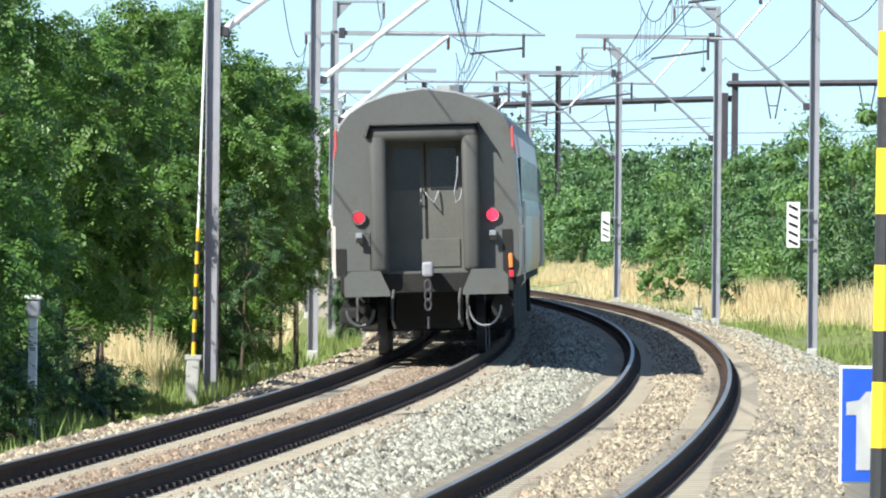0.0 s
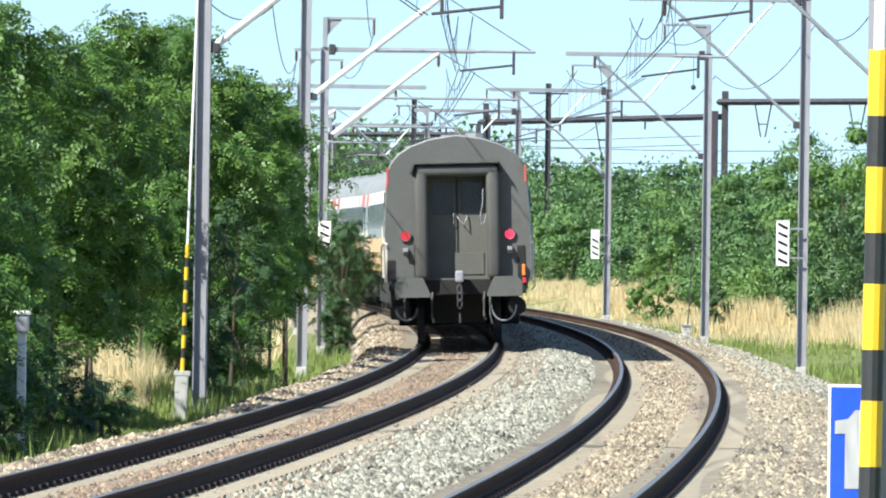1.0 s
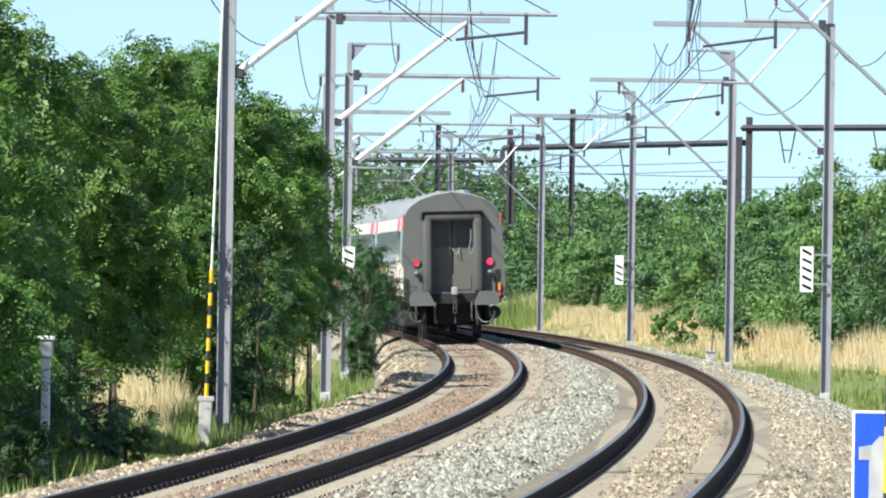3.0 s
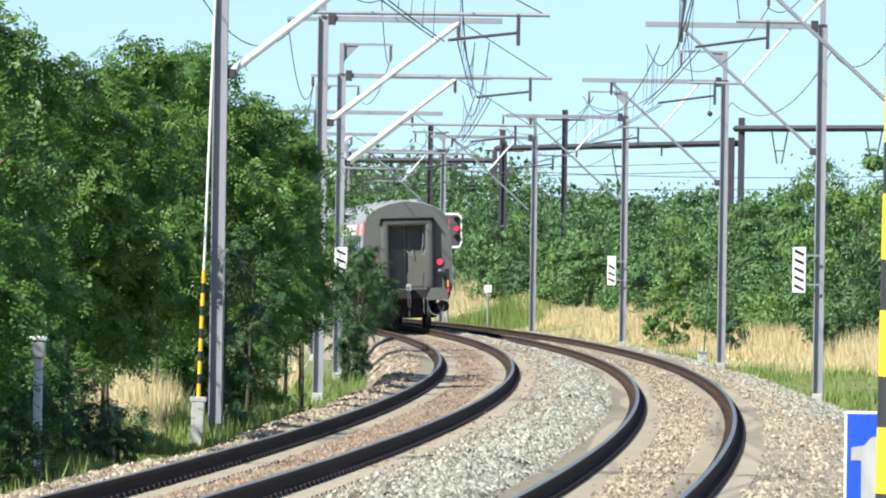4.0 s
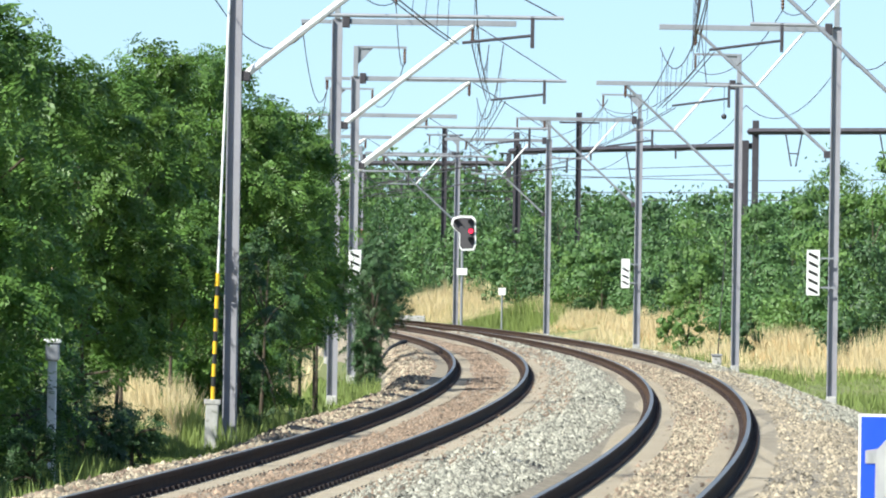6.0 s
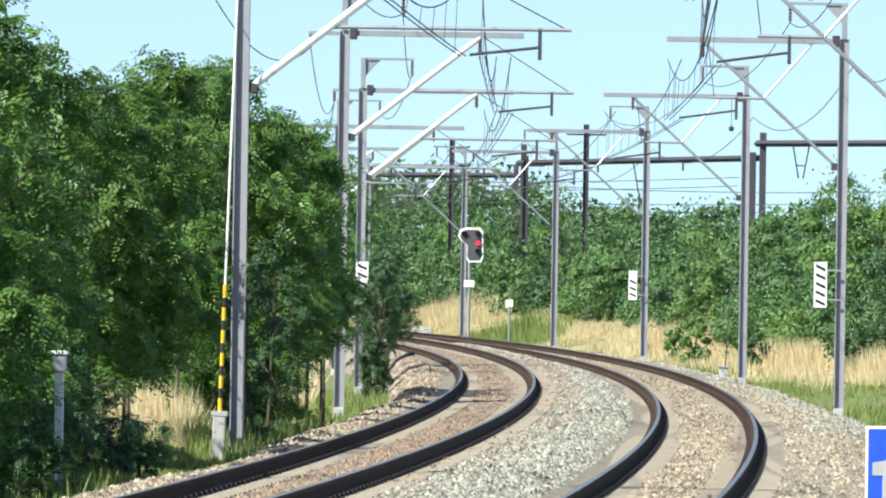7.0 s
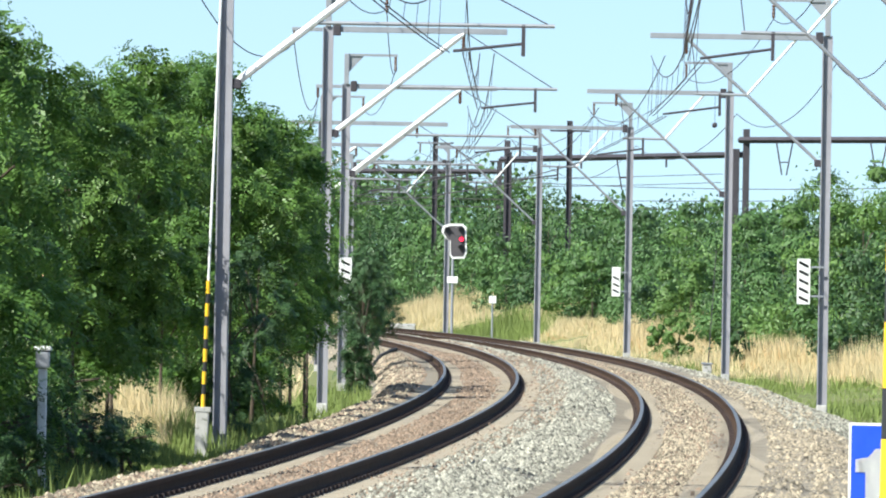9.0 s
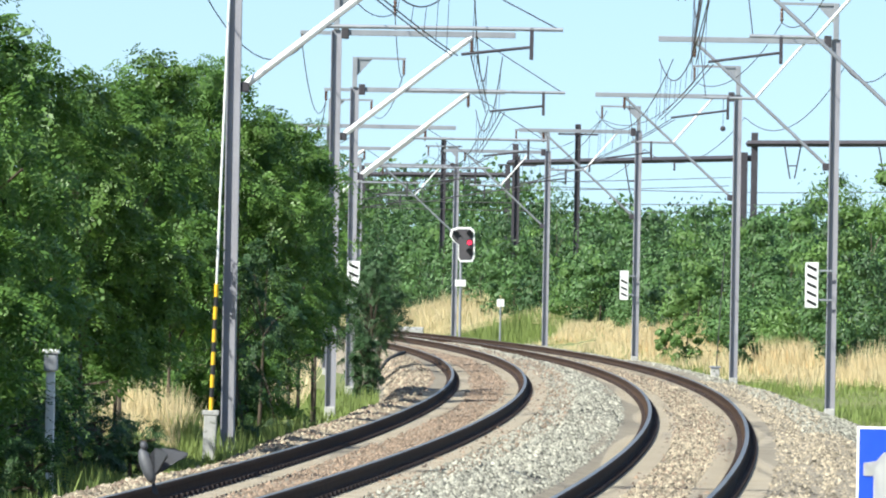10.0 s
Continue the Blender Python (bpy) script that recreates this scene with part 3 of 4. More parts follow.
def coach(last):
    """A passenger coach; its origin lies at the middle, on the rails, its rear at -y."""
    ob = thing("passenger_coach", Matrix(), "dull grey-ended passenger coach in red, white and silver livery" if last else "passenger coach in red, yellow and silver livery", "railway coach", "coaches of the train")
    ring = [(-x, z) for x, z in SIDE] + [(x, z) for x, z in SIDE[-2::-1]]
    ys = [-LONG / 2, -LONG / 2 + 0.05, -LONG / 2 + 1.25, -LONG / 2 + 2.4, -8, -4, 0, 4, 8, LONG / 2 - 2.4, LONG / 2 - 1.25, LONG / 2 - 0.05, LONG / 2]
    verts, faces, idx = [], [], []
    for i, y in enumerate(ys):
        k = 0.985 if i in (0, len(ys) - 1) else 1.0
        verts += [(x * k, y, 1.17 + (z - 1.17) * (k if k == 1 else 0.99)) for x, z in ring]
    w = len(ring)
    for i in range(len(ys) - 1):
        for j in range(w - 1):
            faces.append((i * w + j, i * w + j + 1, (i + 1) * w + j + 1, (i + 1) * w + j))
            zc = (ring[j][1] + ring[j + 1][1]) / 2
            if zc > 3.4:
                idx.append(3)
            elif zc > 3.0:
                idx.append(0 if i in (0, 1, 3) else 1)
            elif zc > 2.08:
                idx.append(2)
            else:
                idx.append(0 if i == 3 else 4 if i > 5 or not last else 1)
    body = shown("body", verts, faces, [M["coach_red"], M["coach_white"], M["coach_band"], M["coach_roof"], M["coach_yellow"]], ob, "red and white sides under a silver roof")
    body.data.polygons.foreach_set("material_index", idx)
    body.data.polygons.foreach_set("use_smooth", [True] * len(idx))
    part("floor_pan", box(bmesh.new(), -1.33, 1.33, -LONG / 2 + 0.06, LONG / 2 - 0.06, 1.05, 1.2), M["under"], ob)
    for end in (-1, 1):
        bm = bmesh.new()
        y = end * LONG / 2
        outer = [bm.verts.new((x * 0.985, y, 1.17 + (z - 1.17) * 0.99)) for x, z in ring]
        inner = [bm.verts.new(p) for p in ((-0.56, y, 1.28), (-0.56, y, 3.24), (0.56, y, 3.24), (0.56, y, 1.28))]
        es = [bm.edges.new((outer[i], outer[(i + 1) % len(outer)])) for i in range(len(outer))] + [bm.edges.new((inner[i], inner[(i + 1) % 4])) for i in range(4)]
        bmesh.ops.triangle_fill(bm, use_beauty=True, use_dissolve=False, edges=es)
        for f in [q for q in bm.faces if abs(q.calc_center_median().x) < 0.5 and 1.3 < q.calc_center_median().z < 3.2 and all(abs(v.co.x) < 0.57 for v in q.verts)]:
            bm.faces.remove(f)
        r = bmesh.ops.extrude_edge_only(bm, edges=[e for e in es[-4:] if e.is_valid])
        for v in [g for g in r["geom"] if isinstance(g, bmesh.types.BMVert)]:
            v.co.y -= end * 0.29
        part("end_wall", bm, M["coach_grey"], ob, "dull grey end wall")
        yd = y - end * 0.29
        bm = bmesh.new()
        box(bm, -0.56, 0.56, yd - 0.02, yd + 0.02, 1.28, 3.24)
        door = part("end_door", bm, M["door"], ob, "grey end door in the gangway")
        if end > 0 and last:
            continue
        ye = y + end * 0.0
        for x in (-0.69, 0.69):
            bm = bmesh.new()
            box(bm, x - 0.13, x + 0.13, min(ye, ye + end * 0.24), max(ye, ye + end * 0.24), 1.26, 3.36, 0.085)
            part("gangway_tube", bm, M["rubber"], ob, "thick black rubber gangway tube", smooth=True)
        part("gangway_tube", box(bmesh.new(), -0.82, 0.82, min(ye, ye + end * 0.24), max(ye, ye + end * 0.24), 3.22, 3.46, 0.09), M["rubber"], ob, "thick black rubber gangway tube", smooth=True)
        bm = bmesh.new()
        vs = [bm.verts.new(p) for p in ((-0.9, ye, 3.32), (-0.82, ye, 3.5), (0.82, ye, 3.5), (0.9, ye, 3.32), (-0.86, ye + end * 0.3, 3.3), (-0.8, ye + end * 0.3, 3.47), (0.8, ye + end * 0.3, 3.47), (0.86, ye + end * 0.3, 3.3))]
        for q in ((0, 1, 5, 4), (1, 2, 6, 5), (2, 3, 7, 6)):
            bm.faces.new([vs[i] for i in q])
        bmesh.ops.solidify(bm, geom=bm.faces[:], thickness=0.02)
        part("gangway_hood", bm, M["coach_grey"], ob, "flared grey hood over the gangway")
        if not last:
            continue
        # the open rear of the last coach
        for x in (-0.28, 0.28):
            part("door_window", box(bmesh.new(), x - 0.2, x + 0.2, yd - 0.032, yd - 0.021, 2.5, 3.12, 0.004), M["glass"], door, "dark door window")
        part("kick_plate", box(bmesh.new(), -0.1, 0.5, yd - 0.04, yd - 0.021, 1.34, 1.76, 0.008), M["door"], door, "worn kick plate")
        part("door_frame", box(bmesh.new(), -0.015, 0.015, yd - 0.035, yd - 0.021, 1.3, 3.2), M["under"], door)
        bm = bmesh.new()
        hose(bm, [(0.0, yd - 0.03, 2.46), (0.02, yd - 0.12, 2.42), (0.12, yd - 0.14, 2.3), (0.16, yd - 0.1, 2.38), (0.2, yd - 0.04, 2.48)], 0.012)
        hose(bm, [(-0.07, yd - 0.03, 2.52), (-0.07, yd - 0.1, 2.48), (-0.07, yd - 0.1, 2.32), (-0.07, yd - 0.03, 2.28)], 0.012)
        part("door_handle", bm, M["galv"], door, "bright bent handles")
        part("hanging_cable", hose(bmesh.new(), [(0.5, y - 0.1, 2.98), (0.49, y - 0.14, 2.7), (0.44, y - 0.14, 2.45), (0.46, y - 0.14, 2.3), (0.52, y - 0.12, 2.34), (0.56, y - 0.1, 2.5)], 0.012), M["galv"], ob, "pale looped cable in the gangway")
        for x, m, lab in ((-1.0, "tail_dim", "dim red tail lamp"), (1.0, "tail", "bright red tail lamp")):
            lamp = part("tail_lamp", rod(bmesh.new(), (x, y - 0.05, 2.1), (x, y, 2.1), 0.088, sides=20), M[m], ob, lab)
            bm = bmesh.new()
            hose(bm, [(x + 0.1 * math.cos(a), y - 0.04, 2.1 + 0.1 * math.sin(a)) for a in [i * math.pi / 10 for i in range(21)]], 0.014)
            part("bezel", bm, M["coach_grey"], lamp)
            sock = part("socket", box(bmesh.new(), x - 0.05, x + 0.05, y - 0.1, y, 1.77, 1.87, 0.012), M["galv"], ob, "small pale socket box")
            part("flap", box(bmesh.new(), x - 0.045, x + 0.06, y - 0.13, y - 0.1, 1.72, 1.8, 0.008), M["under"], sock)
        part("access_panel", box(bmesh.new(), -1.19, -0.84, y - 0.012, y, 1.3, 1.88, 0.004), M["coach_grey"], ob)
        # flat plates, with the shade of the step niches put into their colour
        for x0, x1, z0, z1 in ((-1.36, -1.2, 1.24, 1.64), (1.14, 1.29, 1.2, 1.88)):
            part("niche_plate", box(bmesh.new(), x0, x1, y - 0.014, y + 0.0, z0, z1), M["under"], ob, "flat dark plate in place of a shaded shunter's step niche")
        part("lamp_holder", box(bmesh.new(), 1.225, 1.29, y - 0.1, y - 0.015, 1.3, 1.52, 0.02), M["orange"], ob, "orange lamp holder")
        part("tail_disc", box(bmesh.new(), 1.23, 1.3, y - 0.12, y - 0.02, 1.16, 1.27, 0.02), M["tail_dim"], ob, "red reflector")
        part("corner_strip", box(bmesh.new(), -1.4, -1.35, y - 0.01, y + 0.06, 1.2, 1.98, 0.01), M["coach_white"], ob, "cream corner strip")
        for x in (-1.37, 1.37):
            part("side_marker", box(bmesh.new(), x * 0.965 - 0.02, x * 0.965 + 0.02, y - 0.008, y + 0.05, 3.1, 3.42, 0.01), M["coach_red"], ob, "red corner mark")
            part("grab_rail", hose(bmesh.new(), [(x * 1.03, y + 0.02, 1.95), (x * 1.07, y - 0.03, 1.9), (x * 1.07, y - 0.03, 1.1), (x * 1.02, y + 0.02, 1.02)], 0.014), M["coach_grey"], ob)
        for x in (-0.88, 0.88):
            bm = bmesh.new()
            pts = [(-0.34, 0.92), (-0.34, 1.2), (-0.24, 1.3), (0.2, 1.3), (0.34, 0.98), (0.34, 0.92)]
            k = 1 if x < 0 else -1
            a = [bm.verts.new((x + k * px, y - 0.62, pz)) for px, pz in pts]
            b = [bm.verts.new((x + k * px, y - 0.56, pz)) for px, pz in pts]
            bm.faces.new(a)
            bm.faces.new(b[::-1])
            for i in range(len(pts)):
                bm.faces.new((a[i], a[(i + 1) % len(pts)], b[(i + 1) % len(pts)], b[i]))
            bmesh.ops.recalc_face_normals(bm, faces=bm.faces[:])
            buffer_plate = part("buffer", bm, M["coach_grey"], ob, "grey broad buffer plate")
            part("plunger", rod(bmesh.new(), (x, y - 0.56, 1.06), (x, y + 0.05, 1.06), 0.12, sides=14), M["under"], buffer_plate)
        part("headstock", box(bmesh.new(), -1.3, 1.3, y - 0.02, y + 0.1, 0.96, 1.25, 0.02), M["under"], ob)
        hook = part("draw_hook", box(bmesh.new(), -0.06, 0.1, y - 0.5, y - 0.1, 1.2, 1.42, 0.04), M["mast_paint"], ob, "pale greased draw hook")
        bm = bmesh.new()
        for i in range(3):
            hose(bm, [(0.02 + 0.045 * math.cos(a), y - 0.45, 1.06 - i * 0.14 + 0.085 * math.sin(a)) for a in [j * math.pi / 8 for j in range(17)]], 0.019)
        rod(bm, (0.02, y - 0.45, 0.6), (0.02, y - 0.45, 0.42), 0.02)
        part("coupling_chain", bm, M["dark_steel"], hook, "screw coupling with links")
        for x, loop in ((-0.5, 0.28), (0.5, 0.26), (0.62, 0.3), (-1.02, 0.25)):
            part("brake_hose", hose(bmesh.new(), [(x, y - 0.1, 1.0), (x - 0.02, y - 0.3, 0.85), (x - 0.02, y - 0.34, 0.55), (x + 0.02, y - 0.3, 1.0 - 2 * loop)], 0.024), M["rubber"], ob)
        part("heating_cable", hose(bmesh.new(), [(0.86 + 0.24 * math.cos(a), y - 0.3, 0.75 + 0.3 * math.sin(a)) for a in [math.pi * (1 + i / 12) for i in range(13)]], 0.017), M["galv"], ob, "pale looped jumper cable")
        part("heating_cable", hose(bmesh.new(), [(-1.0 + 0.2 * math.cos(a), y - 0.3, 0.72 + 0.24 * math.sin(a)) for a in [math.pi * (1 + i / 12) for i in range(13)]], 0.03), M["rubber"], ob)
        # one block for the brake gear, added to stop light showing through beneath
        part("brake_gear", box(bmesh.new(), -0.5, 0.5, y + 0.9, y + 1.6, 0.4, 1.06, 0.06), M["under"], ob, "sooty brake gear under the floor")
        for x in (-1.12, 1.12):
            gear = part("air_reservoir", rod(bmesh.new(), (x, y + 0.12, 0.72), (x, y + 0.9, 0.72), 0.17, sides=14), M["under"], ob)
            part("strap", rod(bmesh.new(), (x, y + 0.3, 0.72), (x, y + 0.36, 0.72), 0.18, sides=14), M["dark_steel"], gear)
        part("steps", box(bmesh.new(), -1.32, -1.02, y - 0.2, y + 0.1, 0.5, 0.75, 0.05), M["under"], ob)
    for side in (-1, 1):
        for i in range(10):
            yc = -9.2 + i * 2.05
            bm = bmesh.new()
            box(bm, side * 1.385 - 0.022, side * 1.385 + 0.022, yc - 0.72, yc + 0.72, 2.2, 2.98, 0.01)
            part("window", bm, M["glass"], ob, "dark side window")
        for yc in (-LONG / 2 + 1.85, LONG / 2 - 1.85):
            d = part("side_door", box(bmesh.new(), side * 1.41 - 0.02, side * 1.41 + 0.025, yc - 0.42, yc + 0.42, 1.2, 2.1, 0.01), M["coach_white"], ob, "cream side door")
            part("door_window", box(bmesh.new(), side * 1.39 - 0.02, side * 1.39 + 0.03, yc - 0.28, yc + 0.28, 2.2, 2.95, 0.01), M["glass"], d)
            for e in (-0.55, 0.55):
                part("door_rail", rod(bmesh.new(), (side * 1.45, yc + e, 1.3), (side * 1.45, yc + e, 2.3), 0.016), M["coach_white"], ob)
    for yc in (-9, -3, 3, 9):
        part("roof_vent", box(bmesh.new(), -0.3, 0.3, yc - 0.6, yc + 0.6, 3.94, 4.07, 0.04), M["coach_roof"], ob)
    if last:
        part("roof_vent", rod(bmesh.new(), (0.38, -LONG / 2 + 1.2, 3.9), (0.38, -LONG / 2 + 1.2, 4.07), 0.2), M["coach_roof"], ob)
    for yc in (-9.5, 9.5):
        bm = bmesh.new()
        for x in (-1.0, 1.0):
            box(bm, x - 0.09, x + 0.09, yc - 1.7, yc + 1.7, 0.45, 0.8, 0.05)
        box(bm, -1.0, 1.0, yc - 0.25, yc + 0.25, 0.5, 0.95, 0.05)
        bogie = part("bogie", bm, M["under"], ob, "sooty bogie frame")
        for dy in (-1.28, 1.28):
            for x in (-0.75, 0.75):
                part("wheel", rod(bmesh.new(), (x - 0.067, yc + dy, 0.46), (x + 0.067, yc + dy, 0.46), 0.46, sides=28), M["dark_steel"], bogie, "rusty steel wheel")
            part("axle", rod(bmesh.new(), (-0.7, yc + dy, 0.46), (0.7, yc + dy, 0.46), 0.085), M["under"], bogie)
    # cases widened to fill the underside and keep light out
    for y0, y1, x0, x1 in ((-7.2, -3.6, -1.2, 1.2), (-3.2, 0.8, -1.2, 1.2), (1.2, 3.6, -1.2, 1.2), (4.0, 7.2, -1.2, 1.2)):
        part("equipment_case", box(bmesh.new(), x0, x1, y0, y1, 0.32, 1.06, 0.04), M["under"], ob)
    return ob


rear_coach = coach(True)
coaches = [rear_coach, coach(False)]
for i in range(3):
    coaches.append(copy_thing(coaches[1], pose(0, 0, 0)))
TRAIN_AT, TRAIN_SPEED = 127.0, 36.5   # it slows a little on its way


def motions():
    for i, ob in enumerate(coaches):
        rows = []
        for k in range(21):
            t = k * 0.5
            s = TRAIN_AT + TRAIN_SPEED * t - 0.55 * t * t + LONG / 2 + i * (LONG + 0.55)
            rows.append((t, stand(s, TRACK_IN, 0.118) @ pose(0, 0, 0, 0, -1.9, 0)))
        walk(ob, rows)
    fly_bird()


# ---- plants ----
def quads(name, c, u, v, mat, parent=None, label=""):
    """Many small pointed leaves in one mesh: c middles, u half lengths, v half widths."""
    n = len(c)
    co = np.empty((n, 4, 3), np.float32)
    co[:, 0], co[:, 1], co[:, 2], co[:, 3] = c - u, c + v - u * 0.1, c + u, c - v - u * 0.1
    me = bpy.data.meshes.new(name)
    me.vertices.add(n * 4)
    me.vertices.foreach_set("co", co.ravel())
    me.loops.add(n * 4)
    me.loops.foreach_set("vertex_index", np.arange(n * 4, dtype=np.int32))
    me.polygons.add(n)
    me.polygons.foreach_set("loop_start", np.arange(0, n * 4, 4, dtype=np.int32))
    me.polygons.foreach_set("loop_total", np.full(n, 4, np.int32))
    me.materials.append(mat)
    me.update()
    me.validate()
    ob = new(name, me)
    if parent:
        ob.parent = parent
    if label:
        ob["label"] = label
    return ob


def unit(a):
    return a / np.maximum(np.linalg.norm(a, axis=1, keepdims=True), 1e-6)


M.update({
    "leaf": material("locust_leaf", (0.135, 0.25, 0.05), (0.072, 0.15, 0.03), 0.5, scale=0.6, fine=8, bump=0, island=0.45, sheer=0.3),
    "leaf_fresh": material("fresh_locust_leaf", (0.135, 0.235, 0.045), (0.075, 0.15, 0.028), 0.5, scale=0.6, fine=8, bump=0, island=0.45, sheer=0.32),
    "leaf_light": material("light_green_leaf", (0.135, 0.24, 0.055), (0.085, 0.165, 0.038), 0.55, scale=0.4, fine=6, bump=0, island=0.5, sheer=0.28),
    # for dark trees, and for bushes whose shade is put into the colour
    "leaf_dark": material("dark_and_shaded_leaf", (0.043, 0.098, 0.028), (0.028, 0.066, 0.02), 0.6, scale=0.2, fine=4, bump=0, island=0.5, sheer=0.08),
    "leaf_far": material("mid_green_leaf", (0.078, 0.16, 0.04), (0.05, 0.112, 0.03), 0.6, scale=0.2, fine=4, bump=0, island=0.5, sheer=0.1),
    "bark": material("furrowed_brown_bark", (0.10, 0.075, 0.05), (0.05, 0.038, 0.028), 0.9, scale=6, fine=40, bump=0.8),
    "straw": material("dry_straw_grass", (0.72, 0.61, 0.37), (0.57, 0.46, 0.26), 0.8, scale=0.6, fine=10, bump=0, island=0.45, sheer=0.35),
    "rust_straw": material("reddish_dry_grass", (0.66, 0.44, 0.22), (0.5, 0.32, 0.16), 0.8, scale=0.6, fine=10, bump=0, island=0.6, sheer=0.25),
    "grass": material("green_grass_blade", (0.215, 0.27, 0.07), (0.14, 0.195, 0.048), 0.7, scale=0.6, fine=10, bump=0, island=0.6, sheer=0.25),
})


def crown_points(rng, n, lumps, radii, height, low):
    """Points on the skins of many lumps that fill an uneven crown."""
    k = rng.integers(0, len(lumps), n)
    d = unit(rng.normal(size=(n, 3)))
    r = radii[k] * (0.72 + 0.33 * rng.random(n))
    p = lumps[k] + d * r[:, None] * np.array([1, 1, 0.62])
    return p, d


def tree(name, x, y, z0, height, spread, seed, sprigs, leaf_len, mat, label, category, low=0.15, pinnate=True, group=""):
    rng = np.random.default_rng(seed)
    ob = thing(name, Matrix.Translation((x, y, z0)), label, category, group)
    nl = 16 if pinnate else 11
    lumps, radii, limbs = [], [], []
    for i in range(nl):
        h = low + (1 - low) * (i + rng.random() * 0.8) / nl
        wide = spread * (0.35 + 0.65 * math.sin(math.pi * min(1, (h - low * 0.6) / (1.12 - low * 0.6))) ** 0.8)
        a = i * 2.4 + rng.random() * 0.9
        q = wide * (0.45 + 0.5 * rng.random()) * (0.5 if h > 0.9 else 1)
        lumps.append((q * math.cos(a), q * math.sin(a), height * h * 0.96))
        radii.append(spread * ((0.2 + 0.25 * rng.random()) if pinnate else (0.22 + 0.32 * rng.random())) * (0.7 if h > 0.85 else 1))
    lumps, radii = np.array(lumps), np.array(radii)
    bm = bmesh.new()
    lean = rng.normal(0, 0.1, 2)
    trunk_pts = [Vector((lean[0] * f * height * 0.3, lean[1] * f * height * 0.3, height * f)) for f in (-0.05, 0.12, 0.3, 0.5, 0.7, 0.85)]
    for i in range(len(trunk_pts) - 1):
        rod(bm, trunk_pts[i], trunk_pts[i + 1], 0.038 * (1 - i * 0.17), 0.038 * (1 - (i + 1) * 0.17), sides=8, caps=False)
    part("trunk", bm, M["bark"], ob, "brown tapered trunk")
    for l in lumps[::2] if pinnate else lumps[::4]:
        b = trunk_pts[2] if l[2] < height * 0.5 else trunk_pts[3]
        far_end = b.lerp(Vector(l), 1.0 if pinnate else 0.6)
        mid = far_end * 0.5 + b * 0.5 + Vector((0, 0, 0.08 * spread))
        part("limb", hose(bmesh.new(), [b, mid, far_end], 0.018, 5), M["bark"], ob)
    p, d = crown_points(rng, sprigs, lumps, radii, height, low)
    if pinnate:
        # most fronds stand along twigs that reach out of the lumps
        per = 8
        nt = int(sprigs * 0.62) // per
        k = rng.integers(0, nl, nt)
        out = unit(rng.normal(size=(nt, 3)) + np.array([0, 0, 0.25]))
        twig = unit(out + rng.normal(size=(nt, 3)) * 0.4 + np.array([0, 0, 0.12]))
        reach = spread * (0.2 + 0.32 * rng.random((nt, 1)))
        across = unit(np.cross(twig, np.array([0.0, 0.0, 1.0])) + 1e-4)
        for j in range(per):
            f = j / (per - 1)
            row = slice(j * nt, (j + 1) * nt)
            p[row] = lumps[k] + out * (radii[k] * 0.72)[:, None] * np.array([1, 1, 0.8]) + twig * reach * f - np.array([0, 0, 1.0]) * reach * 0.3 * f * f
            d[row] = unit(twig * 0.6 + across * (0.9 if j % 2 else -0.9) * (1.1 - f) + out * 0.3)
    # loose shoots that break the outline
    m = max(20, sprigs // 14)
    k = rng.integers(nl // 3, nl, m)
    p[-m:] = lumps[k] + unit(rng.normal(size=(m, 3)) + np.array([0, 0, 0.5])) * (radii[k] * (1.0 + 0.4 * rng.random(m)))[:, None]
    if pinnate:
        # arching fronds that reach outwards and are held towards the light
        face = unit(d * 0.6 + rng.normal(size=(sprigs, 3)) * 0.36 + np.array([0, 0, 0.62]))
        axis = d * 0.75 + rng.normal(size=(sprigs, 3)) * np.array([0.6, 0.6, 0.3]) + np.array([0, 0, -0.3])
    else:
        # leaves lie along the skin of their lump, so that each lump shades itself
        face = unit(d + rng.normal(size=(sprigs, 3)) * 0.26 + np.array([0, 0, 0.1]))
        axis = rng.normal(size=(sprigs, 3)) + np.array([0, 0, -0.7]) + d * 0.5
    axis = unit(axis - face * np.sum(axis * face, 1, keepdims=True) * 0.9)
    side = unit(np.cross(axis, face))
    if pinnate:
        cs, us, vs = [], [], []
        grown = leaf_len * (0.7 + 0.6 * rng.random((sprigs, 1)))
        for j in range(6):
            q = p + axis * grown * (j * 0.17 - 0.4) - face * grown * (0.01 * (j - 1) ** 2)
            for sg in (-1, 1):
                dirn = unit(side * sg * 0.9 + axis * 0.4 + rng.normal(size=(sprigs, 3)) * 0.16)
                half = grown * 0.125 * (1 - 0.06 * j)
                cs.append(q + dirn * half)
                us.append(dirn * half)
                vs.append(unit(np.cross(dirn, face)) * half * 0.55)
        tip = grown * 0.11
        cs.append(p + axis * (grown * 0.62) - face * grown * 0.28)
        us.append(axis * tip)
        vs.append(side * tip * 0.5)
        c, u, v = np.concatenate(cs), np.concatenate(us), np.concatenate(vs)
    else:
        c = p + rng.normal(size=p.shape) * leaf_len * 0.3
        u = axis * leaf_len * (0.6 + 0.5 * rng.random((sprigs, 1)))
        v = side * leaf_len * 0.36
    crown = quads("crown", c, u, v, mat, ob, "uneven leafy crown")
    return ob


def px(u, y):
    return (u - 784) / 15000 * y


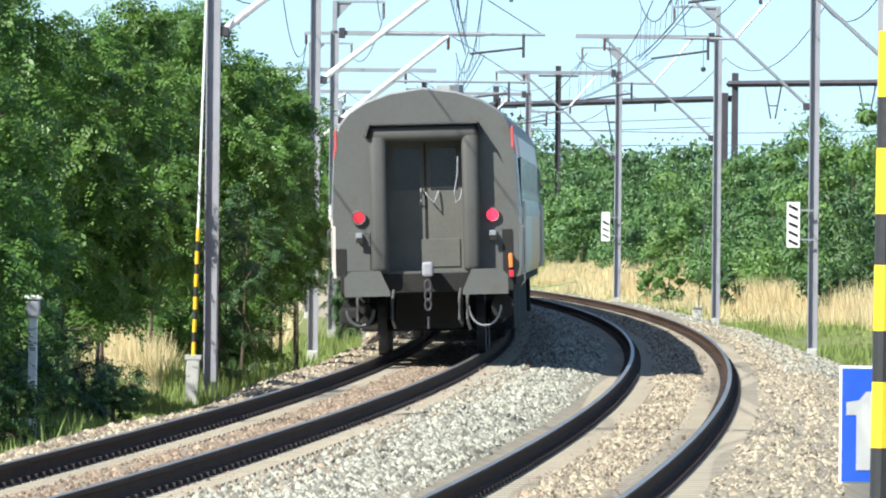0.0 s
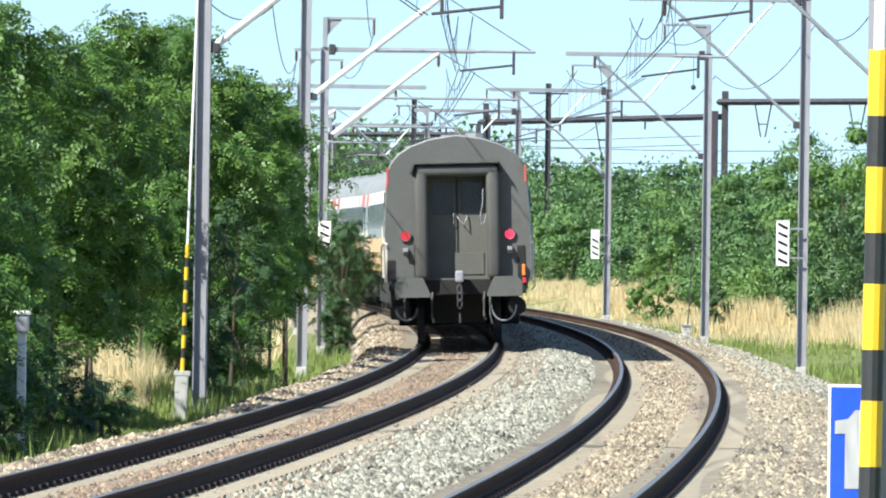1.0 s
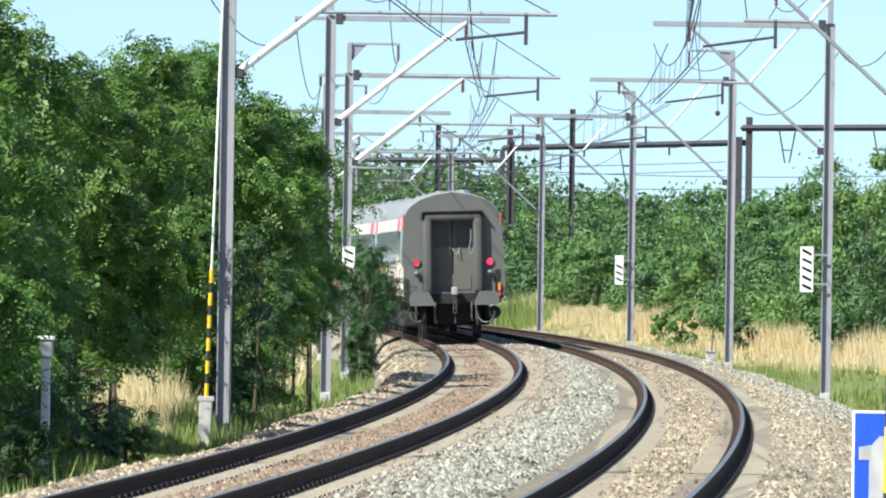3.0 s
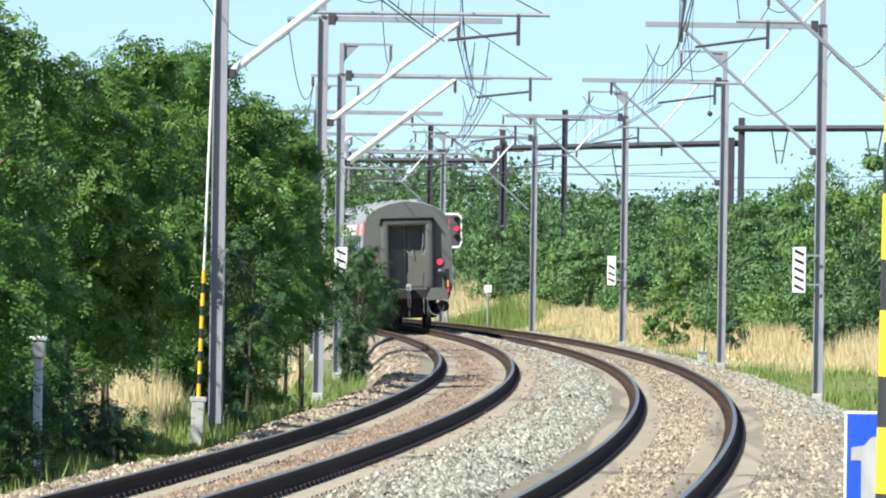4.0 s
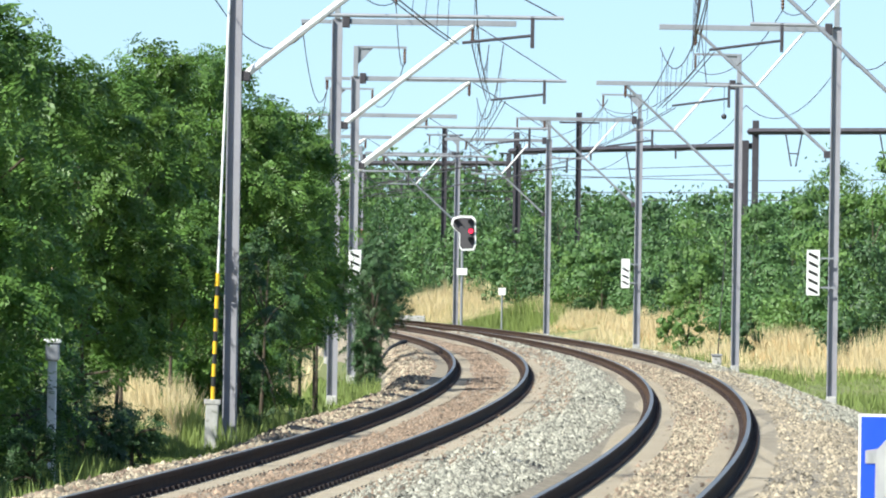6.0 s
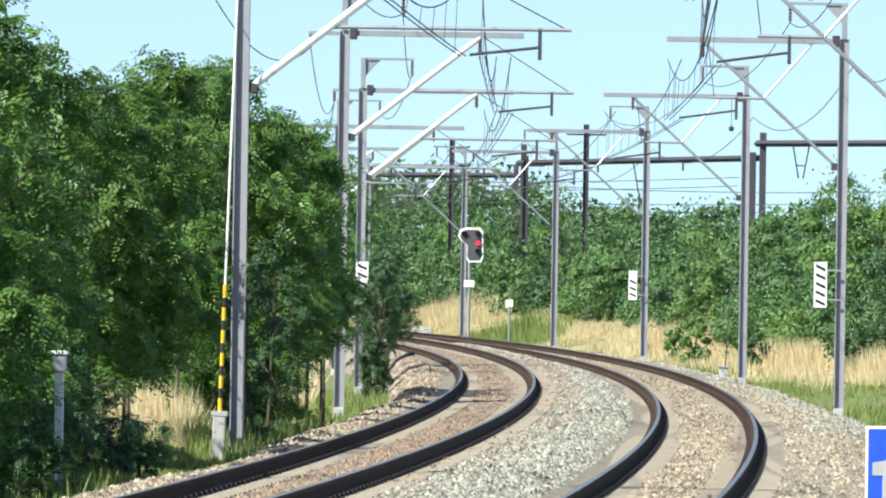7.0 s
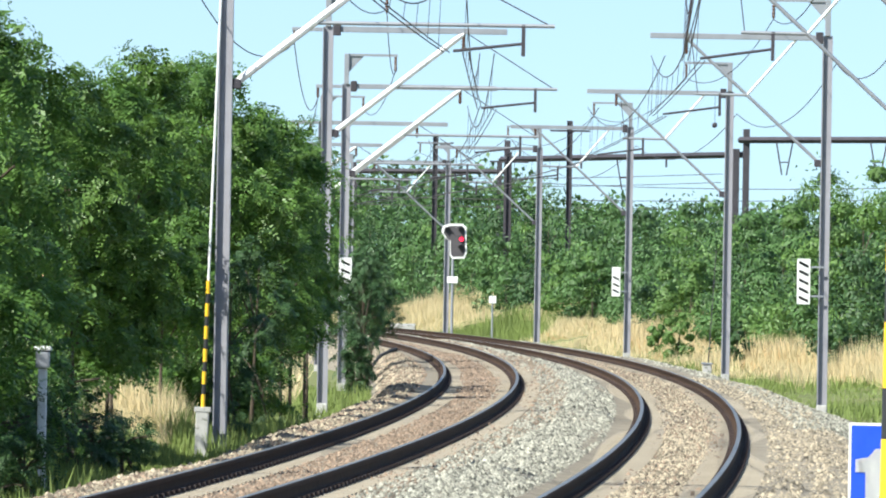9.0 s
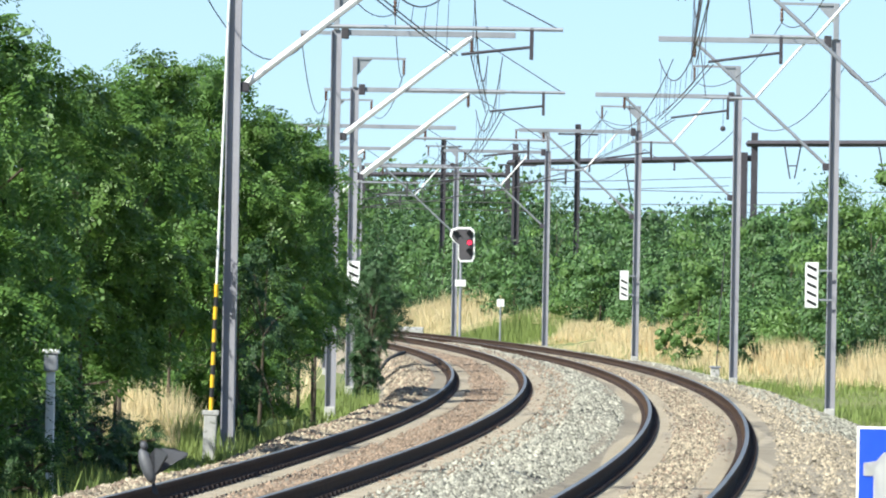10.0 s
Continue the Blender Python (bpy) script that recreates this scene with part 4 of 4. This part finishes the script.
# locust trees beside the inner track: bearing, distance, height, spread
NEAR_TREES = [(-70, 106, 6.2, 1.7, 0.05), (25, 114, 6.1, 1.15, 0.08), (150, 127, 5.7, 1.25, 0.3), (215, 133.2, 5.9, 1.15, 0.38), (275, 141, 6.5, 1.3, 0.36), (395, 150, 6.6, 1.3, 0.06), (300, 139, 4.6, 0.8, 0.45), (440, 150, 5.7, 1.25, 0.08),
              (490, 158, 5.8, 1.25, 0.26), (530, 166, 5.6, 0.85, 0.28), (-120, 101, 3.6, 1.1, 0.05), (205, 129, 4.0, 0.9, 0.4), (350, 160, 6.9, 1.4, 0.05)]
for i, (u, y, h, w, low) in enumerate(NEAR_TREES):
    tree("tree", px(u, y), y, -0.7, h, w, 100 + i, 2250, 0.37, M["leaf_fresh"] if i in (2, 4, 7, 11) else M["leaf"], "leafy green locust tree beside the railway", "tree", low=low, group="trees beside the inner track")
for i, (u, y, h, w, low) in enumerate([(-40, 150, 6.2, 2.2, 0.03), (90, 155, 5.9, 2.0, 0.03), (190, 165, 6.4, 2.1, 0.03), (300, 164, 6.7, 1.9, 0.03), (395, 163, 6.6, 1.7, 0.05), (480, 200, 6.6, 1.8, 0.3), (545, 215, 6.4, 1.6, 0.4)]):
    tree("tree", px(u, y), y, -0.6, h, w, 200 + i, 800, 0.46, M["leaf"], "leafy green tree in the thicket behind", "tree", low=low, group="trees beside the inner track")
# most of these take the darker leaf in place of the trees' shade
for i, (u, y, h, w, low) in enumerate([(662, 196, 3.1, 0.75, 0.52), (556, 168, 4.0, 0.42, 0.55), (655, 204, 2.9, 0.5, 0.48), (640, 214, 3.4, 0.8, 0.08), (560, 163, 3.5, 0.6, 0.62), (648, 190, 1.5, 0.35, 0.05), (668, 216, 2.5, 0.6, 0.48), (672, 222, 3.3, 0.6, 0.45), (462, 147, 3.4, 0.8, 0.02), (515, 153, 3.8, 0.6, 0.36), (420, 143, 3.0, 0.6, 0.02)]):
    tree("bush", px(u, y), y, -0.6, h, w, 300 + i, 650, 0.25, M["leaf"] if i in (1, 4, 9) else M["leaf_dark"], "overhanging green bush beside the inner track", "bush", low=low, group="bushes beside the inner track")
# the row goes on out of view: unseen trees added to shade the undergrowth
for i, (x, y, h, w) in enumerate([(-8.7, 101, 8.4, 2.2), (-9.2, 107, 8.8, 2.3), (-9.2, 112.5, 8.6, 2.3), (-9.3, 119, 7.2, 2.2), (-8.2, 95, 7.0, 2.0), (-9.3, 126, 7.4, 2.1), (-8.9, 139.5, 8.2, 2.3), (-9.4, 145, 6.8, 2.2), (-9.7, 151, 6.4, 2.2), (-8.2, 108, 8.4, 2.2), (-8.4, 113.5, 8.2, 2.0)]):
    tree("tree", x, y, -0.6, h, w, 260 + i, 3000, 0.28, M["leaf"], "leafy green tree out of view, added to cast shade", "tree", low=0.05, pinnate=False, group="trees beside the inner track")
# low undergrowth in the shade, which its darker leaf colour deepens
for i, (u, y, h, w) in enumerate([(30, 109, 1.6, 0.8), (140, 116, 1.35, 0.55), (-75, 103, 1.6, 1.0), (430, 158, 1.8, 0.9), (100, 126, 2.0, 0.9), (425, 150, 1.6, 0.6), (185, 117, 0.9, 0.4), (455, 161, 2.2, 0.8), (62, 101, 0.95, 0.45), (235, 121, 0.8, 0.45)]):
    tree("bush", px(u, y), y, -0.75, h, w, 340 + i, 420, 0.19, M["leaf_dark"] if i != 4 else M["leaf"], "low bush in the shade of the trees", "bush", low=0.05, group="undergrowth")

# the thicket on the outer side of the bend
n = 0
rng = np.random.default_rng(7)
for row, (o0, hh, step) in enumerate(((9.2, 2.5, 6.0), (12.3, 4.1, 6.5), (17.0, 4.7, 8.5))):
    s = 236.0 + row * 2.5
    while s < 480:
        far = max(0, (s - 345) / 100)
        h = hh * (0.72 + 0.5 * rng.random()) * (1.2 if s < 268 else 0.7 if s < 335 else 1.0 + 0.42 * far)
        p = along(s, o0 + rng.random() * 2.0 - 1)
        q = rng.random()
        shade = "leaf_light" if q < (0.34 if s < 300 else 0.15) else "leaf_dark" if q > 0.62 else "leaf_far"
        words = {"leaf_light": "pale green leafy", "leaf_dark": "dark green leafy", "leaf_far": "green leafy"}[shade]
        tree("bush" if row == 0 else "tree", p.x, p.y, -0.2 + 0.6 * min(1, max(0, (s - 285) / 70)), h, (1.5 + 0.8 * rng.random()) * (1 + 0.2 * row), 400 + n, (4000 if row < 2 else 2000) if s < 350 else 1600, 0.105 if s < 350 else 0.135, M[shade],
             words + (" bush behind dry grass" if row == 0 else " tree in the thicket behind the line"), "bush" if row == 0 else "tree", low=0.02, pinnate=False, group="thicket on the outer side of the bend")
        s += step * (0.8 + 0.4 * rng.random())
        n += 1


for u, y, h, w, shade, words in ((1545, 262, 6.0, 1.9, "leaf_light", "pale green tall tree behind the bushes"), (1470, 330, 6.6, 1.1, "leaf_dark", "narrow dark tree rising over the thicket"), (1400, 302, 5.0, 1.6, "leaf_far", "green tree in the thicket behind dry grass"), (1480, 296, 5.1, 1.8, "leaf_light", "pale green tree in the thicket"), (1335, 312, 4.3, 1.5, "leaf_far", "green tree in the thicket behind dry grass"), (1040, 352, 3.0, 1.6, "leaf_light", "pale green bush behind dry grass"), (1235, 310, 2.8, 1.3, "leaf_light", "pale green bush behind dry grass")):
    tree("tree" if h > 4 else "bush", px(u, y), y, 0.0, h, w, 700 + u, 6000, 0.1, M[shade], words, "tree" if h > 4 else "bush", low=0.03, pinnate=False, group="thicket on the outer side of the bend")


for u, y, h, w, shade in ((1215, 290, 1.6, 0.6, "leaf_light"), (1318, 264, 1.5, 0.45, "leaf_dark"), (1180, 298, 1.2, 0.4, "leaf_light"), (1500, 240, 1.5, 0.5, "leaf_dark")):
    tree("bush", px(u, y), y, -0.6, h, w, 800 + u, 1500, 0.09, M[shade], "small green shrub standing in dry grass", "bush", low=0.03, pinnate=False, group="shrubs in the dry grass")


def woods():
    """Far woods along the skyline."""
    rng = np.random.default_rng(11)
    cs = []
    for i in range(100):
        x, y = -14 + 50 * i / 100 + rng.normal() * 0.6, 520 + rng.random() * 60
        h = 5.6 + 1.9 * rng.random() + (2.4 if x < 6 else 0)
        m = 480
        d = unit(rng.normal(size=(m, 3)))
        p = np.array([x, y, h * 0.5]) + d * np.array([2.2, 2.2, h * 0.5]) * (0.75 + 0.25 * rng.random((m, 1))) * (1 + 0.15 * np.sin(5 * d[:, :1] + 7 * d[:, 2:]))
        cs.append(p)
    c = np.concatenate(cs)
    a = unit(rng.normal(size=c.shape))
    b = unit(np.cross(a, rng.normal(size=c.shape)))
    ob = quads("woods", c, a * 0.22, b * 0.15, M["leaf_far"])
    return tagged(ob, "distant green woods along the skyline", "woods", kind="stuff")


woods()


def blades(name, rows, mat, label, seed, width=0.012):
    """Grass: rows of (bearing or offset box, count, height); each blade is a leaning sliver."""
    rng = np.random.default_rng(seed)
    cs, us, vs = [], [], []
    for (s0, s1, o0, o1, count, h0, h1) in rows:
        s = s0 + (s1 - s0) * rng.random(count)
        o = o0 + (o1 - o0) * rng.random(count)
        clump = 0.6 + 0.4 * np.sin(s * 0.9 + 3 * o) * np.sin(o * 1.7 + s * 0.31)
        patch = np.cos(0.147 * (s - 312)) + 0.45 * np.sin(s * 0.41 + o) + 0.4 * np.sin(o * 2.1 + s * 0.13)
        h = (h0 + (h1 - h0) * rng.random(count)) * clump * np.clip(0.68 + 0.5 * patch, 0.14, 1.25)
        th = HEAD - s / BEND
        x = START + BEND * (np.cos(th) - math.cos(HEAD)) + o * np.cos(th)
        y = BEND * (math.sin(HEAD) - np.sin(th)) - o * np.sin(th)
        z = np.array([ground_height(float(a), float(b)) for a, b in zip(o, s)]) - 0.03
        up = np.stack([rng.normal(0, 0.2, count), rng.normal(0, 0.2, count), np.ones(count)], 1)
        up = unit(up) * (h / 2)[:, None]
        cs.append(np.stack([x, y, z], 1) + up)
        us.append(up)
        vs.append(unit(np.stack([np.ones(count), rng.normal(0, 1.0, count), np.zeros(count)], 1)) * (width * (0.6 + 0.8 * rng.random(count)))[:, None])
    ob = quads(name, np.concatenate(cs), np.concatenate(us), np.concatenate(vs), mat)
    return tagged(ob, label, "grass", kind="stuff")


blades("dry_grass", [(225, 345, 6.0, 8.4, 52000, 0.5, 1.3), (225, 345, 4.6, 6.4, 15000, 0.3, 0.9), (372, 430, 5.2, 8.3, 24000, 0.6, 1.3), (345, 372, 6.5, 8.3, 5000, 0.4, 0.9), (200, 235, 6.2, 8.5, 11000, 0.6, 1.2), (300, 345, 8, 12, 5000, 0.8, 1.5), (372, 400, 8, 12, 4000, 0.8, 1.5), (134, 143, -10.2, -9.0, 5500, 0.7, 1.5), (180, 240, -11.5, -8.6, 12000, 0.8, 1.7), (372, 470, 2.5, 7, 9000, 0.3, 0.7)],
       M["straw"], "tall straw-coloured dry grass along the bushes", 21, 0.0095)
blades("reddish_dry_grass", [(238, 340, 6.0, 8.8, 9000, 0.5, 1.15), (225, 345, 5.6, 6.6, 5000, 0.3, 0.7)], M["rust_straw"], "reddish dry grass in front of the bushes", 22, 0.0095)
blades("green_grass", [(150, 430, 3.2, 6.6, 38000, 0.12, 0.5), (100, 150, 3.2, 6, 6000, 0.15, 0.5), (70, 215, -10.0, -6.9, 30000, 0.2, 0.6), (112, 136, -10, -7.9, 9000, 0.3, 0.8), (126, 137, -10.3, -8.7, 9000, 0.5, 1.05), (330, 420, 4, 9, 6000, 0.4, 0.9), (348, 374, 3.4, 7.5, 8000, 0.6, 1.1)],
       M["grass"], "green grass along the foot of the ballast", 23, 0.011)


# ---- the bird ----
def bird():
    feather = material("slate_grey_feathers", (0.055, 0.057, 0.066), (0.035, 0.036, 0.042), 0.6, scale=8, fine=60, bump=0.1)
    pale = material("pale_grey_feathers", (0.085, 0.088, 0.098), (0.06, 0.062, 0.068), 0.6, scale=8, fine=60, bump=0.1)
    ob = thing("pigeon", Matrix(), "slate-grey pigeon flying low over the tracks", "bird")
    bm = bmesh.new()
    bmesh.ops.create_uvsphere(bm, u_segments=14, v_segments=10, radius=1, matrix=Matrix.Diagonal((0.17, 0.062, 0.062, 1)))
    for v in bm.verts:
        v.co.z -= 0.18 * max(0, v.co.x - 0.02) ** 1.2 * 0.3
    part("body", bm, pale, ob, "pale grey body", smooth=True)
    bm = bmesh.new()
    bmesh.ops.create_uvsphere(bm, u_segments=12, v_segments=8, radius=1, matrix=Matrix.Translation((-0.175, 0, 0.035)) @ Matrix.Diagonal((0.045, 0.034, 0.036, 1)))
    head = part("head", bm, feather, ob, smooth=True)
    part("beak", rod(bmesh.new(), (-0.21, 0, 0.03), (-0.245, 0, 0.022), 0.009, 0.002, sides=6), M["black"], head)
    bm = bmesh.new()
    for i in range(7):
        a = (i - 3) * 0.13
        vs = [bm.verts.new(p) for p in ((0.12, -0.012, 0), (0.12, 0.012, 0), (0.12 + 0.15 * math.cos(a), 0.15 * math.sin(a) + 0.016, -0.004 * i), (0.12 + 0.15 * math.cos(a), 0.15 * math.sin(a) - 0.016, -0.004 * i))]
        bm.faces.new(vs)
    bmesh.ops.solidify(bm, geom=bm.faces[:], thickness=0.004)
    part("tail", bm, feather, ob, "fanned dark tail")
    wings = []
    for k in (-1, 1):
        bm = bmesh.new()
        out = [(-0.07, 0.03), (-0.10, 0.16), (-0.06, 0.26), (0.02, 0.36), (0.05, 0.34), (0.06, 0.24), (0.09, 0.15), (0.11, 0.03)]
        vs = [bm.verts.new((x, k * y, 0.015 * math.sin(y * 9))) for x, y in out]
        bm.faces.new(vs)
        bmesh.ops.solidify(bm, geom=bm.faces[:], thickness=0.008)
        wings.append(part("wing", bm, feather, ob, "dark slate wing"))
    return ob, wings


pigeon, wings = bird()


def fly_bird():
    """It comes from the outer side and crosses both tracks low, its wings beating."""
    flight = [(9.5, 3.46, 75.0, 0.81), (9.6, 2.1, 75.0, 0.84), (9.7, 1.05, 75.0, 0.63), (9.8, -0.19, 75.0, 0.45), (9.9, -1.25, 75.0, 0.55), (10.0, -2.59, 75.0, 0.43)]
    rows = [(0.0, 117.0, 110.0, 9.0), (6.0, 45.5, 88.0, 4.0), (8.5, 15.5, 78.0, 1.8), (9.2, 7.1, 75.6, 1.1)] + flight
    pitch = [-22, -22, -22, -15, 45, 30, 12, 62, 5, 66]
    walk(pigeon, [(t, pose(x, y, z, 0, a, -30 - 45 * max(0, min(1, (9.8 - t) / 0.3)))) for (t, x, y, z), a in zip(rows, pitch)])
    beats = [0, 6, 8.5, 9.2, 9.5, 9.6, 9.7, 9.8, 9.9, 10.0]
    lift = [10, 10, 10, 20, 8, 60, 25, -55, 10, 62]
    for k, w in zip((-1, 1), wings):
        walk(w, [(t, pose(0, 0, 0.02, k * a, 0, 0)) for t, a in zip(beats, lift)])


# ---- sleepers, rail clips and ballast stones ----
def bi_block():
    bm = bmesh.new()
    for x in (-0.7525, 0.7525):
        box(bm, x - 0.42, x + 0.42, -0.145, 0.145, -0.30, -0.172)
    rod(bm, (-0.4, 0, -0.24), (0.4, 0, -0.24), 0.03, sides=5)
    for x in (-0.7525, 0.7525):
        for k in (-1, 1):
            box(bm, x + k * 0.105 - 0.035, x + k * 0.105 + 0.035, -0.05, 0.05, -0.172, -0.125, 0, 1)
    me = bpy.data.meshes.new("sleeper")
    bm.to_mesh(me)
    bm.free()
    me.materials.append(M["concrete"])
    me.materials.append(M["clip"])
    return me


SLEEPER = bi_block()
for track, mid, z, cant in ((track_out, TRACK_OUT, 0.0, 0.0), (track_in, TRACK_IN, 0.118, -1.9)):
    for i in range(300):
        ob = new("sleeper", SLEEPER)
        ob.parent = track
        ob.matrix_local = stand(57 + 0.6 * i, mid, z) @ pose(0, 0, 0, 0, cant, 0)
    verts, faces, idx = [], [], []
    base = [tuple(v.co) for v in SLEEPER.vertices]
    for i in range(400):
        m = stand(237 + 0.6 * i, mid, z) @ pose(0, 0, 0, 0, cant, 0)
        n0 = len(verts)
        verts += [m @ Vector(c) for c in base]
        for q in SLEEPER.polygons:
            faces.append(tuple(n0 + k for k in q.vertices))
            idx.append(q.material_index)
    rest = shown("far_sleepers", verts, faces, [M["concrete"], M["clip"]], track, "far concrete sleepers")
    rest.data.polygons.foreach_set("material_index", idx)
    rest["kind"] = "stuff"


def stones(name, zones, mat, label, seed):
    """Loose ballast: sharp, skewed shards; zones of s and offset with a density and a size."""
    rng = np.random.default_rng(seed)
    P, Z = [], []
    for (s0, s1, o0, o1, per, size) in zones:
        per, size = per * 1.4, size * 0.82
        n = int((s1 - s0) * (o1 - o0) * per)
        s, o = s0 + (s1 - s0) * rng.random(n), o0 + (o1 - o0) * rng.random(n)
        keep = np.ones(n, bool)
        for ro, rz in RAILS.values():
            keep &= np.abs(o - ro) > 0.1
            keep &= (np.abs(o - ro) > 0.42) | (rng.random(n) < 0.4)
        s, o = s[keep], o[keep]
        z = np.array([bed_height(float(b), float(a)) for a, b in zip(s, o)])
        th = HEAD - s / BEND
        P.append(np.stack([START + BEND * (np.cos(th) - math.cos(HEAD)) + o * np.cos(th), BEND * (math.sin(HEAD) - np.sin(th)) - o * np.sin(th), z], 1))
        Z.append(size * (0.55 + 1.35 * rng.random(len(s)) ** 2.2))
    P, size = np.concatenate(P), np.concatenate(Z)
    n = len(P)
    base = np.array([(1, 0, -0.5), (0, 1, -0.5), (-1, 0, -0.5), (0, -1, -0.5), (0, 0, 0.9)], float)
    v = base[None] * (0.65 + 0.7 * rng.random((n, 5, 1))) + rng.normal(0, 0.27, (n, 5, 3))
    a = rng.random(n) * 6.283
    ca, sa = np.cos(a)[:, None], np.sin(a)[:, None]
    v = np.stack([v[..., 0] * ca - v[..., 1] * sa, v[..., 0] * sa + v[..., 1] * ca, v[..., 2] * 0.7], -1) * size[:, None, None]
    v = v + P[:, None]
    tri = np.array([(0, 1, 4), (1, 2, 4), (2, 3, 4), (3, 0, 4)])
    f = (np.arange(n)[:, None, None] * 5 + tri[None]).astype(np.int32).ravel()
    me = bpy.data.meshes.new(name)
    me.vertices.add(n * 5)
    me.vertices.foreach_set("co", v.astype(np.float32).ravel())
    me.loops.add(n * 12)
    me.loops.foreach_set("vertex_index", f)
    me.polygons.add(n * 4)
    me.polygons.foreach_set("loop_start", np.arange(0, n * 12, 3, dtype=np.int32))
    me.polygons.foreach_set("loop_total", np.full(n * 4, 3, np.int32))
    me.materials.append(mat)
    me.update()
    me.validate()
    return tagged(new(name, me), label, "ballast stones", kind="stuff")


stones("grey_ballast_stones", [(61, 130, -3.35, -1.95, 150, 0.035), (130, 190, -3.35, -1.95, 80, 0.036), (190, 330, -3.35, -1.95, 26, 0.04), (130, 190, 0.9, 2.9, 60, 0.038), (190, 320, 0.9, 2.9, 24, 0.04)],
       M["stone_grey"], "sharp pale grey ballast stones", 31)
stones("tan_ballast_stones", [(61, 130, -1.1, -0.4, 140, 0.032), (130, 200, -1.2, -0.3, 75, 0.033), (200, 340, -1.2, -0.3, 26, 0.036), (61, 200, 0.4, 1.6, 50, 0.034), (61, 130, -6.8, -5.75, 60, 0.036), (130, 260, -6.8, -5.75, 42, 0.038), (260, 380, -6.8, -5.75, 25, 0.04)],
       M["stone_tan"], "sandy ballast stones", 32)
stones("brown_ballast_stones", [(61, 140, -4.9, -4.15, 110, 0.03), (140, 240, -4.95, -4.1, 60, 0.033), (240, 360, -4.95, -4.1, 22, 0.036), (61, 330, -3.65, -2.8, 55, 0.033), (61, 240, -1.2, -0.2, 25, 0.033), (61, 240, -6.7, -5.7, 28, 0.036)],
       M["stone_brown"], "rust-stained brown ballast stones", 33)



def cable_duct():
    """A dark strip in place of the shade over the ballast's inner shoulder."""
    ob = thing("cable_duct", Matrix(), "dark strip in place of shade on the ballast shoulder", "cable")
    pts = [along(s, o, bed_height(o, s) + 0.05) for s, o in ((198, -7.45), (205, -7.35), (212, -7.25), (220, -7.05), (227, -6.8), (232, -6.4), (240, -5.95), (247, -5.6))]
    part("shade_strip", hose(bmesh.new(), pts, 0.06, 8), M["under"], ob)
    return ob


cable_duct()
motions()
